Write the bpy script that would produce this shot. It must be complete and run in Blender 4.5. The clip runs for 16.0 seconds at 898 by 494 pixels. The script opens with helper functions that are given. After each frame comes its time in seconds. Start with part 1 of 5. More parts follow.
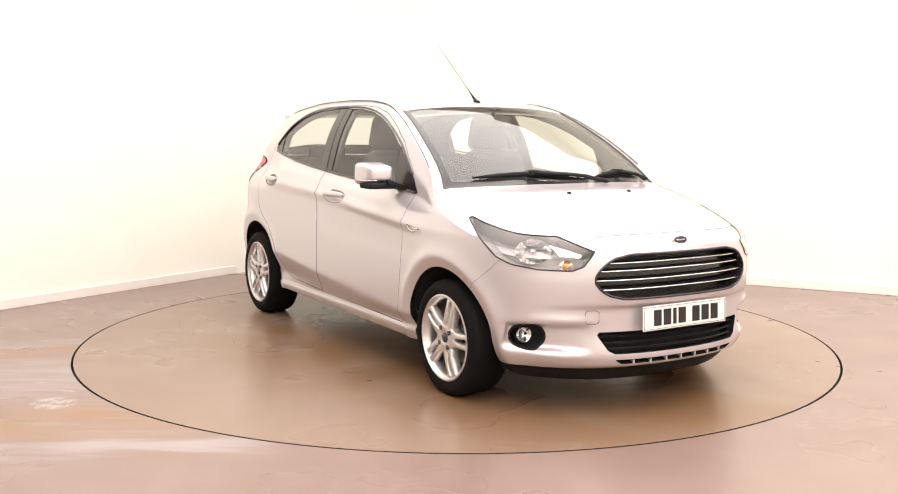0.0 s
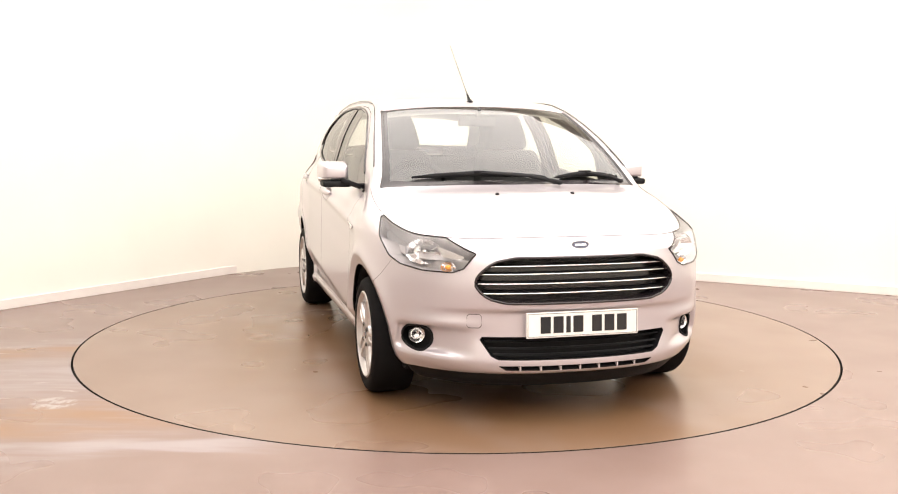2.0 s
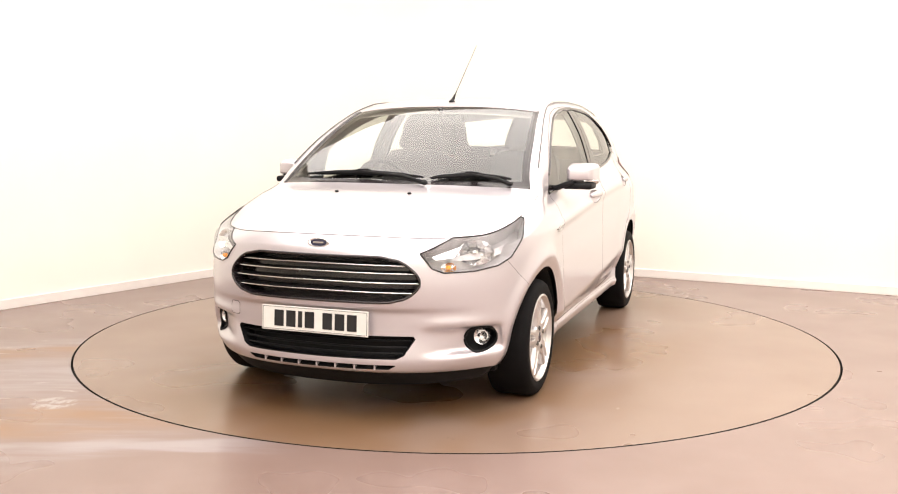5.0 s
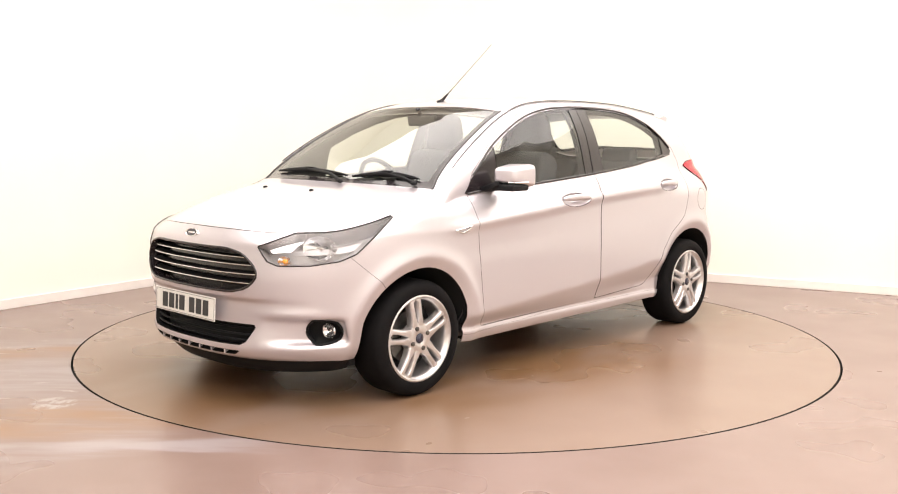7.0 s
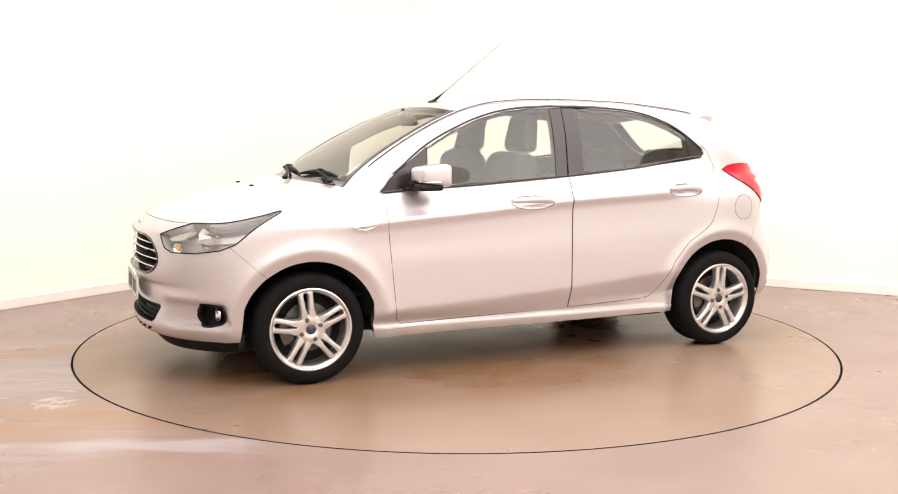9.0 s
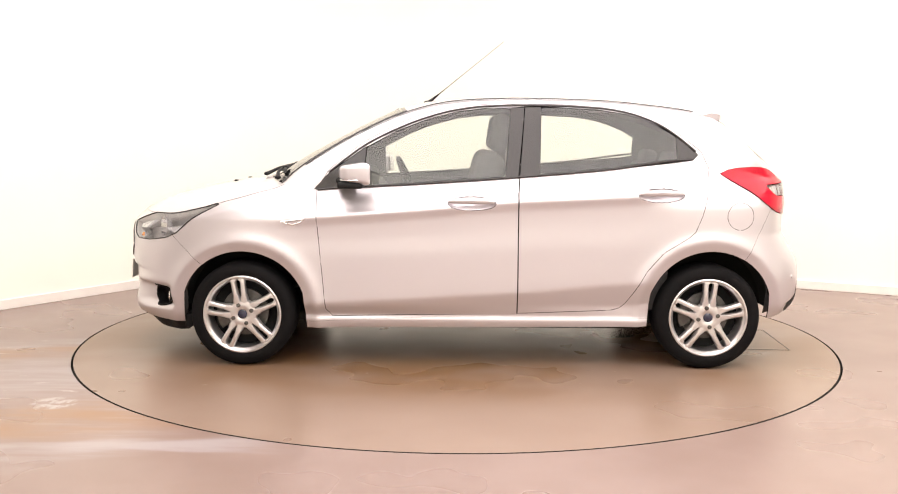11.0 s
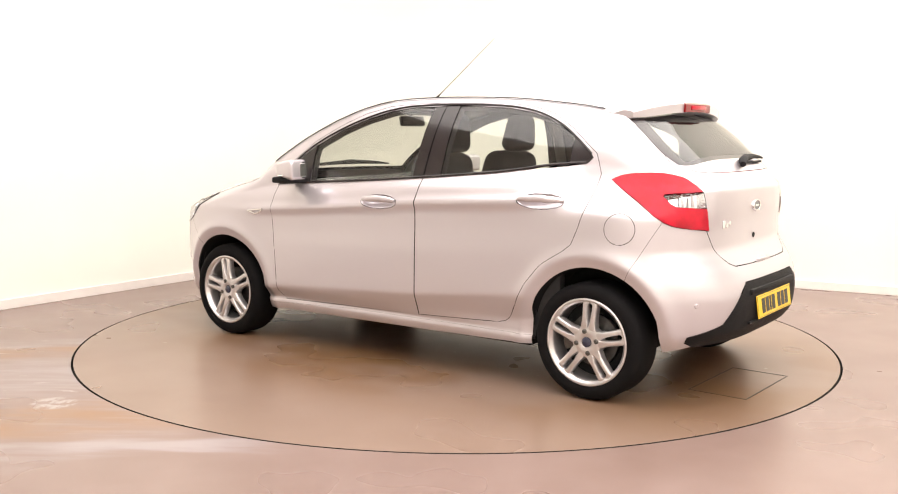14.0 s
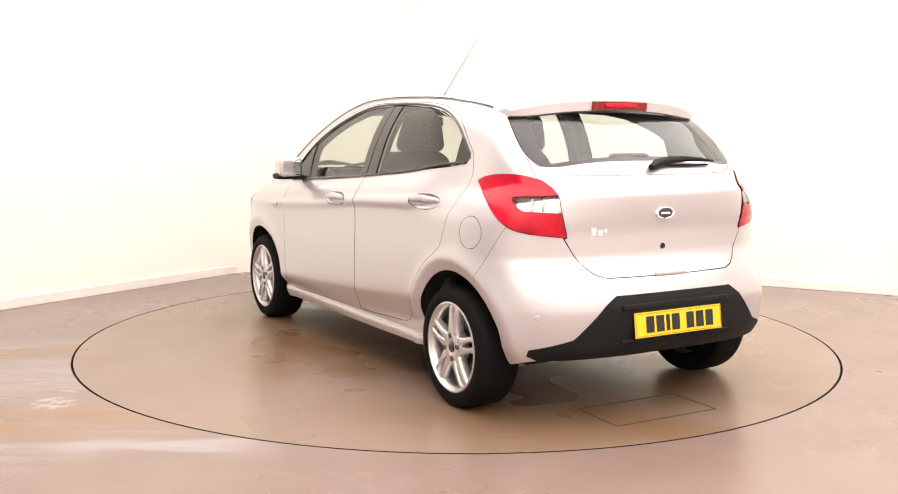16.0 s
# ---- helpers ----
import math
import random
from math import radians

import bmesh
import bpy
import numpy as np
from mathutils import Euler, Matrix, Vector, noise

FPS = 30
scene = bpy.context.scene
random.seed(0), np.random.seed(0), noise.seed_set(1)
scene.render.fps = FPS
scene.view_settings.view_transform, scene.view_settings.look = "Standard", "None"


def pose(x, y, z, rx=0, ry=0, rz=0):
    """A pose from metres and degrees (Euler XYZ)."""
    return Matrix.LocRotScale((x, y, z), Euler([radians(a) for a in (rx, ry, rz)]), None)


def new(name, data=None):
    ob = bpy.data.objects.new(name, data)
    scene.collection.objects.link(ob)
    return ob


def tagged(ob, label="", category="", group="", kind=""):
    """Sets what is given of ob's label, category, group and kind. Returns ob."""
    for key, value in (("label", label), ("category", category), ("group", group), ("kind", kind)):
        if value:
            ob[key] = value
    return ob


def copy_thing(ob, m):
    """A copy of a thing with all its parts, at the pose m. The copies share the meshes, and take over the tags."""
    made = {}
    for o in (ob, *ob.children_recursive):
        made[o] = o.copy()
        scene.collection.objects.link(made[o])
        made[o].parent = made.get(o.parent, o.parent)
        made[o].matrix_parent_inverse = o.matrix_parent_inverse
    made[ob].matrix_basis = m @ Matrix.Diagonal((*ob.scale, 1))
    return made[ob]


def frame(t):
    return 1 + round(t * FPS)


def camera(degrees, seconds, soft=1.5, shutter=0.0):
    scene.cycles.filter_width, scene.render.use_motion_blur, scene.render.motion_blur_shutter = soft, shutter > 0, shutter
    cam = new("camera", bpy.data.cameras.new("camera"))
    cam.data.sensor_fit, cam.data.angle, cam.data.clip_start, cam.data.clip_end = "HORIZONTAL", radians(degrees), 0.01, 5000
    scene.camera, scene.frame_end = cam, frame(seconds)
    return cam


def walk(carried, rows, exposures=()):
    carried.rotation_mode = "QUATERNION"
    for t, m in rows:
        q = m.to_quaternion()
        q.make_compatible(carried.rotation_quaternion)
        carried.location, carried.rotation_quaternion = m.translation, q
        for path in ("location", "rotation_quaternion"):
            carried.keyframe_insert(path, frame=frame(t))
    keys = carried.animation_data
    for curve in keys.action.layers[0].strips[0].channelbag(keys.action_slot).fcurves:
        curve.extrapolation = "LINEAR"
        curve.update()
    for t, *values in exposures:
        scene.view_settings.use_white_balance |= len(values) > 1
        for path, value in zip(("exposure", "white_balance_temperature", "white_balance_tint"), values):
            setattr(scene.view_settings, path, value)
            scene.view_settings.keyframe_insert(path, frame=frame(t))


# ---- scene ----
# ---- camera: one still view of a turntable in a photo booth ----
cam = camera(49.84, 16.0, soft=1.1)
EYE = pose(0.0, -5.986, 1.282, 90 - 6.91, -0.33, 0.48)
walk(cam, [(0, EYE), (16, EYE)])

# ---- light: pale studio ceiling with long soft light panels ----
world = bpy.data.worlds.new("studio_world")
scene.world = world
world.use_nodes = True
world.node_tree.nodes["Background"].inputs[0].default_value = (1.0, 0.96, 0.9, 1)
world.node_tree.nodes["Background"].inputs[1].default_value = 0.05
scene.view_settings.exposure = 0.0

CEIL = 3.6


def soft_lamp(x, y, sx, sy, watts, turn=0.0):
    d = bpy.data.lights.new("ceiling_panel_light", "AREA")
    d.shape, d.size, d.size_y, d.energy, d.color = "RECTANGLE", sx, sy, watts, (1.0, 0.945, 0.91)
    ob = new("ceiling_panel_light", d)
    ob.matrix_world = pose(x, y, CEIL - 0.09, 0, 0, turn)
    return ob


# one broad stretched light ceiling over the whole booth
PANELS = [(1.35, -3.3, 7.8, 10.6)]
for px, py, sx, sy in PANELS:
    soft_lamp(px, py, sx, sy, 10.2 * sx * sy)


# ---- materials ----
def material(name, color, rough=0.5, metal=0.0, coat=0.0, vary=0.0, scale=20.0, bump=0.0, bump_scale=200.0, spec=0.5):
    m = bpy.data.materials.new(name)
    m.use_nodes = True
    nt = m.node_tree
    b = nt.nodes["Principled BSDF"]
    b.inputs["Base Color"].default_value = (*color, 1)
    b.inputs["Roughness"].default_value = rough
    b.inputs["Metallic"].default_value = metal
    b.inputs["Coat Weight"].default_value = coat
    b.inputs["Coat Roughness"].default_value = 0.04
    b.inputs["Specular IOR Level"].default_value = spec
    if vary or bump:
        co = nt.nodes.new("ShaderNodeTexCoord")
    if vary:
        n = nt.nodes.new("ShaderNodeTexNoise")
        n.inputs["Scale"].default_value, n.inputs["Detail"].default_value = scale, 6
        nt.links.new(co.outputs["Object"], n.inputs["Vector"])
        r = nt.nodes.new("ShaderNodeMapRange")
        r.inputs["From Min"].default_value, r.inputs["From Max"].default_value = 0.3, 0.7
        r.inputs["To Min"].default_value, r.inputs["To Max"].default_value = 1 - vary, 1 + vary
        nt.links.new(n.outputs["Fac"], r.inputs["Value"])
        mix = nt.nodes.new("ShaderNodeMix")
        mix.data_type, mix.blend_type = "RGBA", "MULTIPLY"
        mix.inputs["Factor"].default_value = 1.0
        mix.inputs[6].default_value = (*color, 1)
        nt.links.new(r.outputs["Result"], mix.inputs[7])
        nt.links.new(mix.outputs[2], b.inputs["Base Color"])
        r2 = nt.nodes.new("ShaderNodeMapRange")
        r2.inputs["To Min"].default_value, r2.inputs["To Max"].default_value = max(0, rough - vary * 0.4), min(1, rough + vary * 0.4)
        nt.links.new(n.outputs["Fac"], r2.inputs["Value"])
        nt.links.new(r2.outputs["Result"], b.inputs["Roughness"])
    if bump:
        n2 = nt.nodes.new("ShaderNodeTexNoise")
        n2.inputs["Scale"].default_value, n2.inputs["Detail"].default_value = bump_scale, 4
        nt.links.new(co.outputs["Object"], n2.inputs["Vector"])
        bp = nt.nodes.new("ShaderNodeBump")
        bp.inputs["Strength"].default_value, bp.inputs["Distance"].default_value = bump, 0.002
        nt.links.new(n2.outputs["Fac"], bp.inputs["Height"])
        nt.links.new(bp.outputs["Normal"], b.inputs["Normal"])
    return m


def glass_material(name, tint, rough=0.0, sheen=0.06):
    m = bpy.data.materials.new(name)
    m.use_nodes = True
    nt = m.node_tree
    nt.nodes.remove(nt.nodes["Principled BSDF"])
    out = nt.nodes["Material Output"]
    t = nt.nodes.new("ShaderNodeBsdfTransparent")
    t.inputs[0].default_value = (*tint, 1)
    g = nt.nodes.new("ShaderNodeBsdfGlossy")
    g.inputs["Roughness"].default_value = rough
    lw = nt.nodes.new("ShaderNodeLayerWeight")
    lw.inputs[0].default_value = 0.5
    pw = nt.nodes.new("ShaderNodeMath")
    pw.operation = "POWER"
    pw.inputs[1].default_value = 4.5
    nt.links.new(lw.outputs["Facing"], pw.inputs[0])
    fr = nt.nodes.new("ShaderNodeMath")
    fr.operation = "MULTIPLY_ADD"
    fr.inputs[1].default_value, fr.inputs[2].default_value = 0.9, sheen
    nt.links.new(pw.outputs[0], fr.inputs[0])
    mx = nt.nodes.new("ShaderNodeMixShader")
    nt.links.new(fr.outputs[0], mx.inputs[0])
    nt.links.new(t.outputs[0], mx.inputs[1])
    nt.links.new(g.outputs[0], mx.inputs[2])
    nt.links.new(mx.outputs[0], out.inputs[0])
    return m


PAINT = material("silver_metallic_paint", (0.610, 0.572, 0.608), 0.34, 0.60, 0.8, bump=0.03, bump_scale=900)
BLACK = material("black_textured_plastic", (0.009, 0.009, 0.010), 0.6, vary=0.2, scale=30, bump=0.2, bump_scale=500, spec=0.2)
GLOSS = material("gloss_black_trim", (0.016, 0.012, 0.014), 0.22, 0.0, 0.2, vary=0.1)
TYRE = material("tyre_rubber", (0.006, 0.0055, 0.006), 0.75, vary=0.25, scale=25, bump=0.25, bump_scale=300, spec=0.12)
ALLOY = material("silver_alloy", (0.64, 0.62, 0.625), 0.29, 0.80, 0.35, vary=0.05, scale=30)
STEEL = material("brake_steel", (0.13, 0.125, 0.12), 0.45, 0.9, vary=0.2, scale=60)
CHROME = material("chrome", (0.85, 0.85, 0.86), 0.08, 1.0, vary=0.03)
LINER = material("wheel_well_felt", (0.006, 0.006, 0.006), 0.95, vary=0.2)
GLASS = glass_material("window_glass", (0.86, 0.89, 0.86), 0.0, 0.085)
SCREEN = glass_material("windscreen_glass", (0.85, 0.87, 0.82), 0.0, 0.13)
CLEAR = glass_material("clear_lens", (0.95, 0.955, 0.965), 0.0, 0.03)
CLOTH = material("charcoal_seat_cloth", (0.07, 0.068, 0.075), 0.95, vary=0.25, scale=60, bump=0.5, bump_scale=600)
DASH = material("dark_dashboard_plastic", (0.05, 0.048, 0.05), 0.6, vary=0.15, scale=40, bump=0.3, bump_scale=600)
HEADLINE = material("pale_headlining", (0.42, 0.40, 0.38), 0.95, vary=0.08, scale=40)
RED = material("red_lamp_plastic", (0.47, 0.004, 0.022), 0.16, 0.0, 0.2, vary=0.25, scale=14, spec=0.25)
DARKRED = material("dark_red_lens", (0.22, 0.004, 0.006), 0.15, 0.0, 0.3, vary=0.1, spec=0.3)
AMBER = material("amber_bulb", (0.95, 0.36, 0.04), 0.25, 0.0, 0.6, vary=0.1)
WHITEPLATE = material("white_reflective_plate", (0.80, 0.79, 0.76), 0.35, vary=0.04)
YELLOWPLATE = material("yellow_reflective_plate", (0.85, 0.56, 0.015), 0.35, vary=0.04)
INK = material("black_print", (0.012, 0.012, 0.014), 0.4)
SILVERLENS = material("silver_reflector", (0.90, 0.90, 0.91), 0.14, 0.9, 0.0, vary=0.06, scale=40, bump=0.15, bump_scale=60)
GREYLAMP = material("grey_lamp_bezel", (0.50, 0.475, 0.475), 0.34, 0.3, 0.3, vary=0.1)
BLUE = material("dark_blue_enamel", (0.022, 0.024, 0.05), 0.2, 0.1, 0.6, vary=0.05)


# ---- mesh helpers ----
def finish(name, bm, mats, parent=None, smooth=True, label=""):
    me = bpy.data.meshes.new(name)
    bm.normal_update()
    bm.to_mesh(me)
    bm.free()
    for m in mats if isinstance(mats, (list, tuple)) else [mats]:
        me.materials.append(m)
    if smooth:
        me.polygons.foreach_set("use_smooth", [True] * len(me.polygons))
    ob = new(name, me)
    if parent:
        ob.parent = parent
    if label:
        tagged(ob, label=label)
    return ob


def part(name, bm, mat, parent, label="", smooth=True, sharp=35):
    ob = finish(name, bm, mat, parent, smooth, label)
    if smooth and sharp:
        ob.data.set_sharp_from_angle(angle=radians(sharp))
    return ob


def box(bm, x0, x1, y0, y1, z0, z1, bevel=0.0, seg=2, m=None):
    r = bmesh.ops.create_cube(bm, size=1.0, matrix=Matrix.Translation(((x0 + x1) / 2, (y0 + y1) / 2, (z0 + z1) / 2)) @ Matrix.Diagonal((x1 - x0, y1 - y0, z1 - z0, 1)))
    vs = r["verts"]
    if bevel:
        es = list({e for v in vs for e in v.link_edges})
        rb = bmesh.ops.bevel(bm, geom=es, offset=bevel, segments=seg, affect="EDGES", profile=0.5)
        vs = list({v for v in rb["verts"]} | {v for v in vs if v.is_valid})
    if m is not None:
        bmesh.ops.transform(bm, matrix=m, verts=[v for v in vs if v.is_valid])
    return vs


def tube(bm, pts, r, n=8, flat=1.0, closed=False):
    """A round or flattened bar along a line of points."""
    pts = [Vector(p) for p in pts]
    rad = r if isinstance(r, (list, tuple)) else [r] * len(pts)
    rings = []
    up = Vector((0, 0, 1))
    for i, p in enumerate(pts):
        a = pts[i - 1] if (i or closed) else p
        b = pts[(i + 1) % len(pts)] if (i < len(pts) - 1 or closed) else p
        d = (b - a).normalized()
        s = d.cross(up)
        if s.length < 1e-4:
            s = d.cross(Vector((1, 0, 0)))
        s.normalize()
        q = s.cross(d)
        rings.append([bm.verts.new(p + s * math.cos(2 * math.pi * k / n) * rad[i] + q * math.sin(2 * math.pi * k / n) * rad[i] * flat) for k in range(n)])
    m = len(rings)
    for i in range(m if closed else m - 1):
        A, B = rings[i], rings[(i + 1) % m]
        for k in range(n):
            bm.faces.new((A[k], A[(k + 1) % n], B[(k + 1) % n], B[k]))
    if not closed:
        bm.faces.new(rings[0][::-1])
        bm.faces.new(rings[-1])
    return bm


def lathe(bm, prof, n=48, axis_m=None):
    """Turn a profile of (radius, height) about z."""
    rings = []
    for r, h in prof:
        rings.append([bm.verts.new((r * math.cos(2 * math.pi * k / n), r * math.sin(2 * math.pi * k / n), h)) for k in range(n)])
    for A, B in zip(rings, rings[1:]):
        for k in range(n):
            bm.faces.new((A[k], A[(k + 1) % n], B[(k + 1) % n], B[k]))
    if axis_m is not None:
        bmesh.ops.transform(bm, matrix=axis_m, verts=[v for R in rings for v in R])
    return rings


def prism(bm, outline, z0, z1, m=None, bevel=0.0):
    """A flat outline (x, y) given thickness."""
    lo = [bm.verts.new((x, y, z0)) for x, y in outline]
    hi = [bm.verts.new((x, y, z1)) for x, y in outline]
    n = len(lo)
    fs = [bm.faces.new(lo[::-1]), bm.faces.new(hi)]
    for k in range(n):
        fs.append(bm.faces.new((lo[k], lo[(k + 1) % n], hi[(k + 1) % n], hi[k])))
    if bevel:
        bmesh.ops.bevel(bm, geom=list(fs[1].edges), offset=bevel, segments=2, affect="EDGES", profile=0.5)
    if m is not None:
        vs = lo + hi
        bmesh.ops.transform(bm, matrix=m, verts=[v for v in bm.verts if v.is_valid] if bevel else vs)
    return bm


def curve_of(*pts):
    """A smooth function through a few (x, y) pairs that never overshoots."""
    pts = sorted(pts)
    X = np.array([p[0] for p in pts], float)
    Y = np.array([p[1] for p in pts], float)
    h = np.diff(X)
    d = np.diff(Y) / h
    t = np.zeros(len(X))
    t[0], t[-1] = d[0], d[-1]
    for i in range(1, len(X) - 1):
        if d[i - 1] * d[i] > 0:
            w1, w2 = 2 * h[i] + h[i - 1], h[i] + 2 * h[i - 1]
            t[i] = (w1 + w2) / (w1 / d[i - 1] + w2 / d[i])

    def fn(x):
        x = min(max(x, X[0]), X[-1])
        i = min(int(np.searchsorted(X, x, side="right")) - 1, len(h) - 1)
        i = max(i, 0)
        s = (x - X[i]) / h[i]
        return float((2 * s**3 - 3 * s**2 + 1) * Y[i] + (s**3 - 2 * s**2 + s) * h[i] * t[i] + (-2 * s**3 + 3 * s**2) * Y[i + 1] + (s**3 - s**2) * h[i] * t[i + 1])

    return fn


def smooth01(a, b, x):
    s = min(max((x - a) / (b - a), 0.0), 1.0)
    return s * s * (3 - 2 * s)


# ---- the booth: floor, two plain walls that meet behind the car, ceiling ----
CORNER = (-1.09, 3.845)
LEFT_DIR = Vector((-0.563, -0.827, 0)).normalized()
RIGHT_DIR = Vector((0.897, -0.441, 0)).normalized()
TABLE_R = 2.252


def floor_material(name, moving):
    m = bpy.data.materials.new(name)
    m.use_nodes = True
    nt = m.node_tree
    b = nt.nodes["Principled BSDF"]
    L = nt.links.new
    co = nt.nodes.new("ShaderNodeTexCoord")

    def tex(scale, detail=6.0, stretch=(1, 1, 1), shift=(0, 0, 0), turn=0.0):
        mp = nt.nodes.new("ShaderNodeMapping")
        mp.inputs["Scale"].default_value, mp.inputs["Location"].default_value = stretch, shift
        mp.inputs["Rotation"].default_value = (0, 0, radians(turn))
        n = nt.nodes.new("ShaderNodeTexNoise")
        n.inputs["Scale"].default_value, n.inputs["Detail"].default_value = scale, detail
        n.inputs["Roughness"].default_value = 0.6
        L(co.outputs["Object"], mp.inputs["Vector"])
        L(mp.outputs["Vector"], n.inputs["Vector"])
        return n.outputs["Fac"]

    def ramp(v, a, c, lo=0.0, hi=1.0):
        r = nt.nodes.new("ShaderNodeMapRange")
        r.interpolation_type = "SMOOTHSTEP"
        for k, q in (("From Min", a), ("From Max", c), ("To Min", lo), ("To Max", hi)):
            r.inputs[k].default_value = q
        L(v, r.inputs["Value"])
        return r.outputs["Result"]

    def times(p, q):
        n = nt.nodes.new("ShaderNodeMath")
        n.operation = "MULTIPLY"
        L(p, n.inputs[0])
        if isinstance(q, float):
            n.inputs[1].default_value = q
        else:
            L(q, n.inputs[1])
        return n.outputs[0]

    def blend(fac, a, color):
        n = nt.nodes.new("ShaderNodeMix")
        n.data_type = "RGBA"
        L(fac, n.inputs["Factor"])
        if isinstance(a, tuple):
            n.inputs[6].default_value = (*a, 1)
        else:
            L(a, n.inputs[6])
        n.inputs[7].default_value = (*color, 1)
        return n.outputs[2]

    sep = nt.nodes.new("ShaderNodeSeparateXYZ")
    L(co.outputs["Object"], sep.inputs[0])
    tones = ((0.232, 0.158, 0.120), (0.256, 0.179, 0.139)) if moving else ((0.212, 0.143, 0.121), (0.247, 0.174, 0.153))
    base = blend(ramp(tex(1.6, 3), 0.25, 0.75), *tones)
    base = blend(times(ramp(tex(9, 3), 0.40, 0.80), 0.04), base, (0.19, 0.135, 0.11))
    base = blend(times(ramp(tex(130, 3), 0.52, 0.72), 0.06), base, (0.17, 0.12, 0.10))
    base = blend(times(ramp(tex(90, 3, (1, 1, 1), (7, 3, 1)), 0.58, 0.74), 0.05), base, (0.36, 0.29, 0.26))
    if moving:
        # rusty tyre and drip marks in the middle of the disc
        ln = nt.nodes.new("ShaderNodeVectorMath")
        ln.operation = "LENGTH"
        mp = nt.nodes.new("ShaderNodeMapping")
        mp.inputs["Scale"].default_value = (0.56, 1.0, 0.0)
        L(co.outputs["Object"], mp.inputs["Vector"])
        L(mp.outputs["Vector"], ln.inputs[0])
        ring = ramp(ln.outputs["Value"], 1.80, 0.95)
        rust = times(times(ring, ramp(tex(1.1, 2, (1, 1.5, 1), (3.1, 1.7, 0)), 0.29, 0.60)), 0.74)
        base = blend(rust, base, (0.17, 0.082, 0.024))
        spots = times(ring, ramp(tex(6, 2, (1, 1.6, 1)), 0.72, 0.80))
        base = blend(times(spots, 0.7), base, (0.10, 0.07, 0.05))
        # pale flecks painted in as glints on wet patches
        pale = times(ring, ramp(tex(9, 2, (1, 1.3, 1), (9, 4, 0)), 0.72, 0.78))
        base = blend(times(pale, 0.6), base, (0.52, 0.46, 0.42))
    else:
        # wheel tracks that run in from the entrance beside the disc
        warp = nt.nodes.new("ShaderNodeMath")
        warp.operation = "MULTIPLY_ADD"
        L(tex(1.4, 2.5, (0.5, 1.6, 1), (2.3, 0.4, 0)), warp.inputs[0])
        warp.inputs[1].default_value = 0.5
        slope = nt.nodes.new("ShaderNodeMath")
        slope.operation = "MULTIPLY_ADD"
        L(sep.outputs["X"], slope.inputs[0])
        slope.inputs[1].default_value = -0.18
        L(sep.outputs["Y"], slope.inputs[2])
        L(slope.outputs[0], warp.inputs[2])
        lane = warp.outputs[0]

        def strip(lo, hi, soft):
            return times(ramp(lane, lo - soft, lo + soft), ramp(lane, hi + soft, hi - soft))

        near = ramp(sep.outputs["X"], -0.75, -1.7)
        patch = ramp(tex(2.0, 3, (0.6, 2.2, 1), (1.1, 2.9, 0)), 0.25, 0.65)
        grey = ramp(tex(2.6, 3, (0.5, 2.6, 1), (6.4, 1.2, 0)), 0.28, 0.64)
        for lo, hi, soft, amount in ((0.02, 0.30, 0.10, 0.70), (-1.52, -1.02, 0.16, 0.65)):
            base = blend(times(times(times(strip(lo, hi, soft), near), patch), amount), base, (0.29, 0.145, 0.05))
        for lo, hi, soft, amount in ((0.34, 0.50, 0.06, 0.6), (-0.80, -0.05, 0.12, 0.65), (-1.90, -1.62, 0.04, 0.75)):
            far = near if lo > -1.5 else ramp(sep.outputs["X"], -0.55, -1.0)
            base = blend(times(times(times(strip(lo, hi, soft), far), grey), amount), base, (0.34, 0.30, 0.31))
        spot_at = nt.nodes.new("ShaderNodeMapping")
        spot_at.inputs["Location"].default_value, spot_at.inputs["Scale"].default_value = (1.88, 1.59, 0.0), (1.0, 1.0, 0.0)
        L(co.outputs["Object"], spot_at.inputs["Vector"])
        away = nt.nodes.new("ShaderNodeVectorMath")
        away.operation = "LENGTH"
        L(spot_at.outputs["Vector"], away.inputs[0])
        base = blend(times(times(ramp(away.outputs["Value"], 0.12, 0.08), ramp(tex(16, 4), 0.42, 0.58)), 0.75), base, (0.46, 0.43, 0.42))
        streak = times(times(near, strip(-1.9, 0.5, 0.1)), ramp(tex(4.5, 6, (0.35, 3.0, 1), (1.7, 5.2, 0)), 0.50, 0.72))
        base = blend(times(streak, 0.35), base, (0.36, 0.31, 0.30))
        fleck = times(times(near, strip(-1.05, 0.5, 0.1)), ramp(tex(11, 3, (0.5, 1.6, 1), (3, 8, 0)), 0.62, 0.74))
        base = blend(times(fleck, 0.7), base, (0.52, 0.48, 0.46))
    L(base, b.inputs["Base Color"])
    L(ramp(tex(1.3, 2, (1, 1, 1), (5, 5, 5)), 0.2, 0.8, 0.25, 0.33), b.inputs["Roughness"])
    b.inputs["Specular IOR Level"].default_value = 0.45
    return m


FLOOR = floor_material("painted_concrete_floor", False)
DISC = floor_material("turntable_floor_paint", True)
WALL = material("white_wall_paint", (0.90, 0.885, 0.81), 0.85, vary=0.02, scale=1.5, bump=0.15, bump_scale=120)
SKIRT = material("white_skirting_gloss", (0.85, 0.80, 0.76), 0.35, vary=0.03, scale=6)
GAP = material("dark_slot", (0.01, 0.009, 0.008), 0.9)

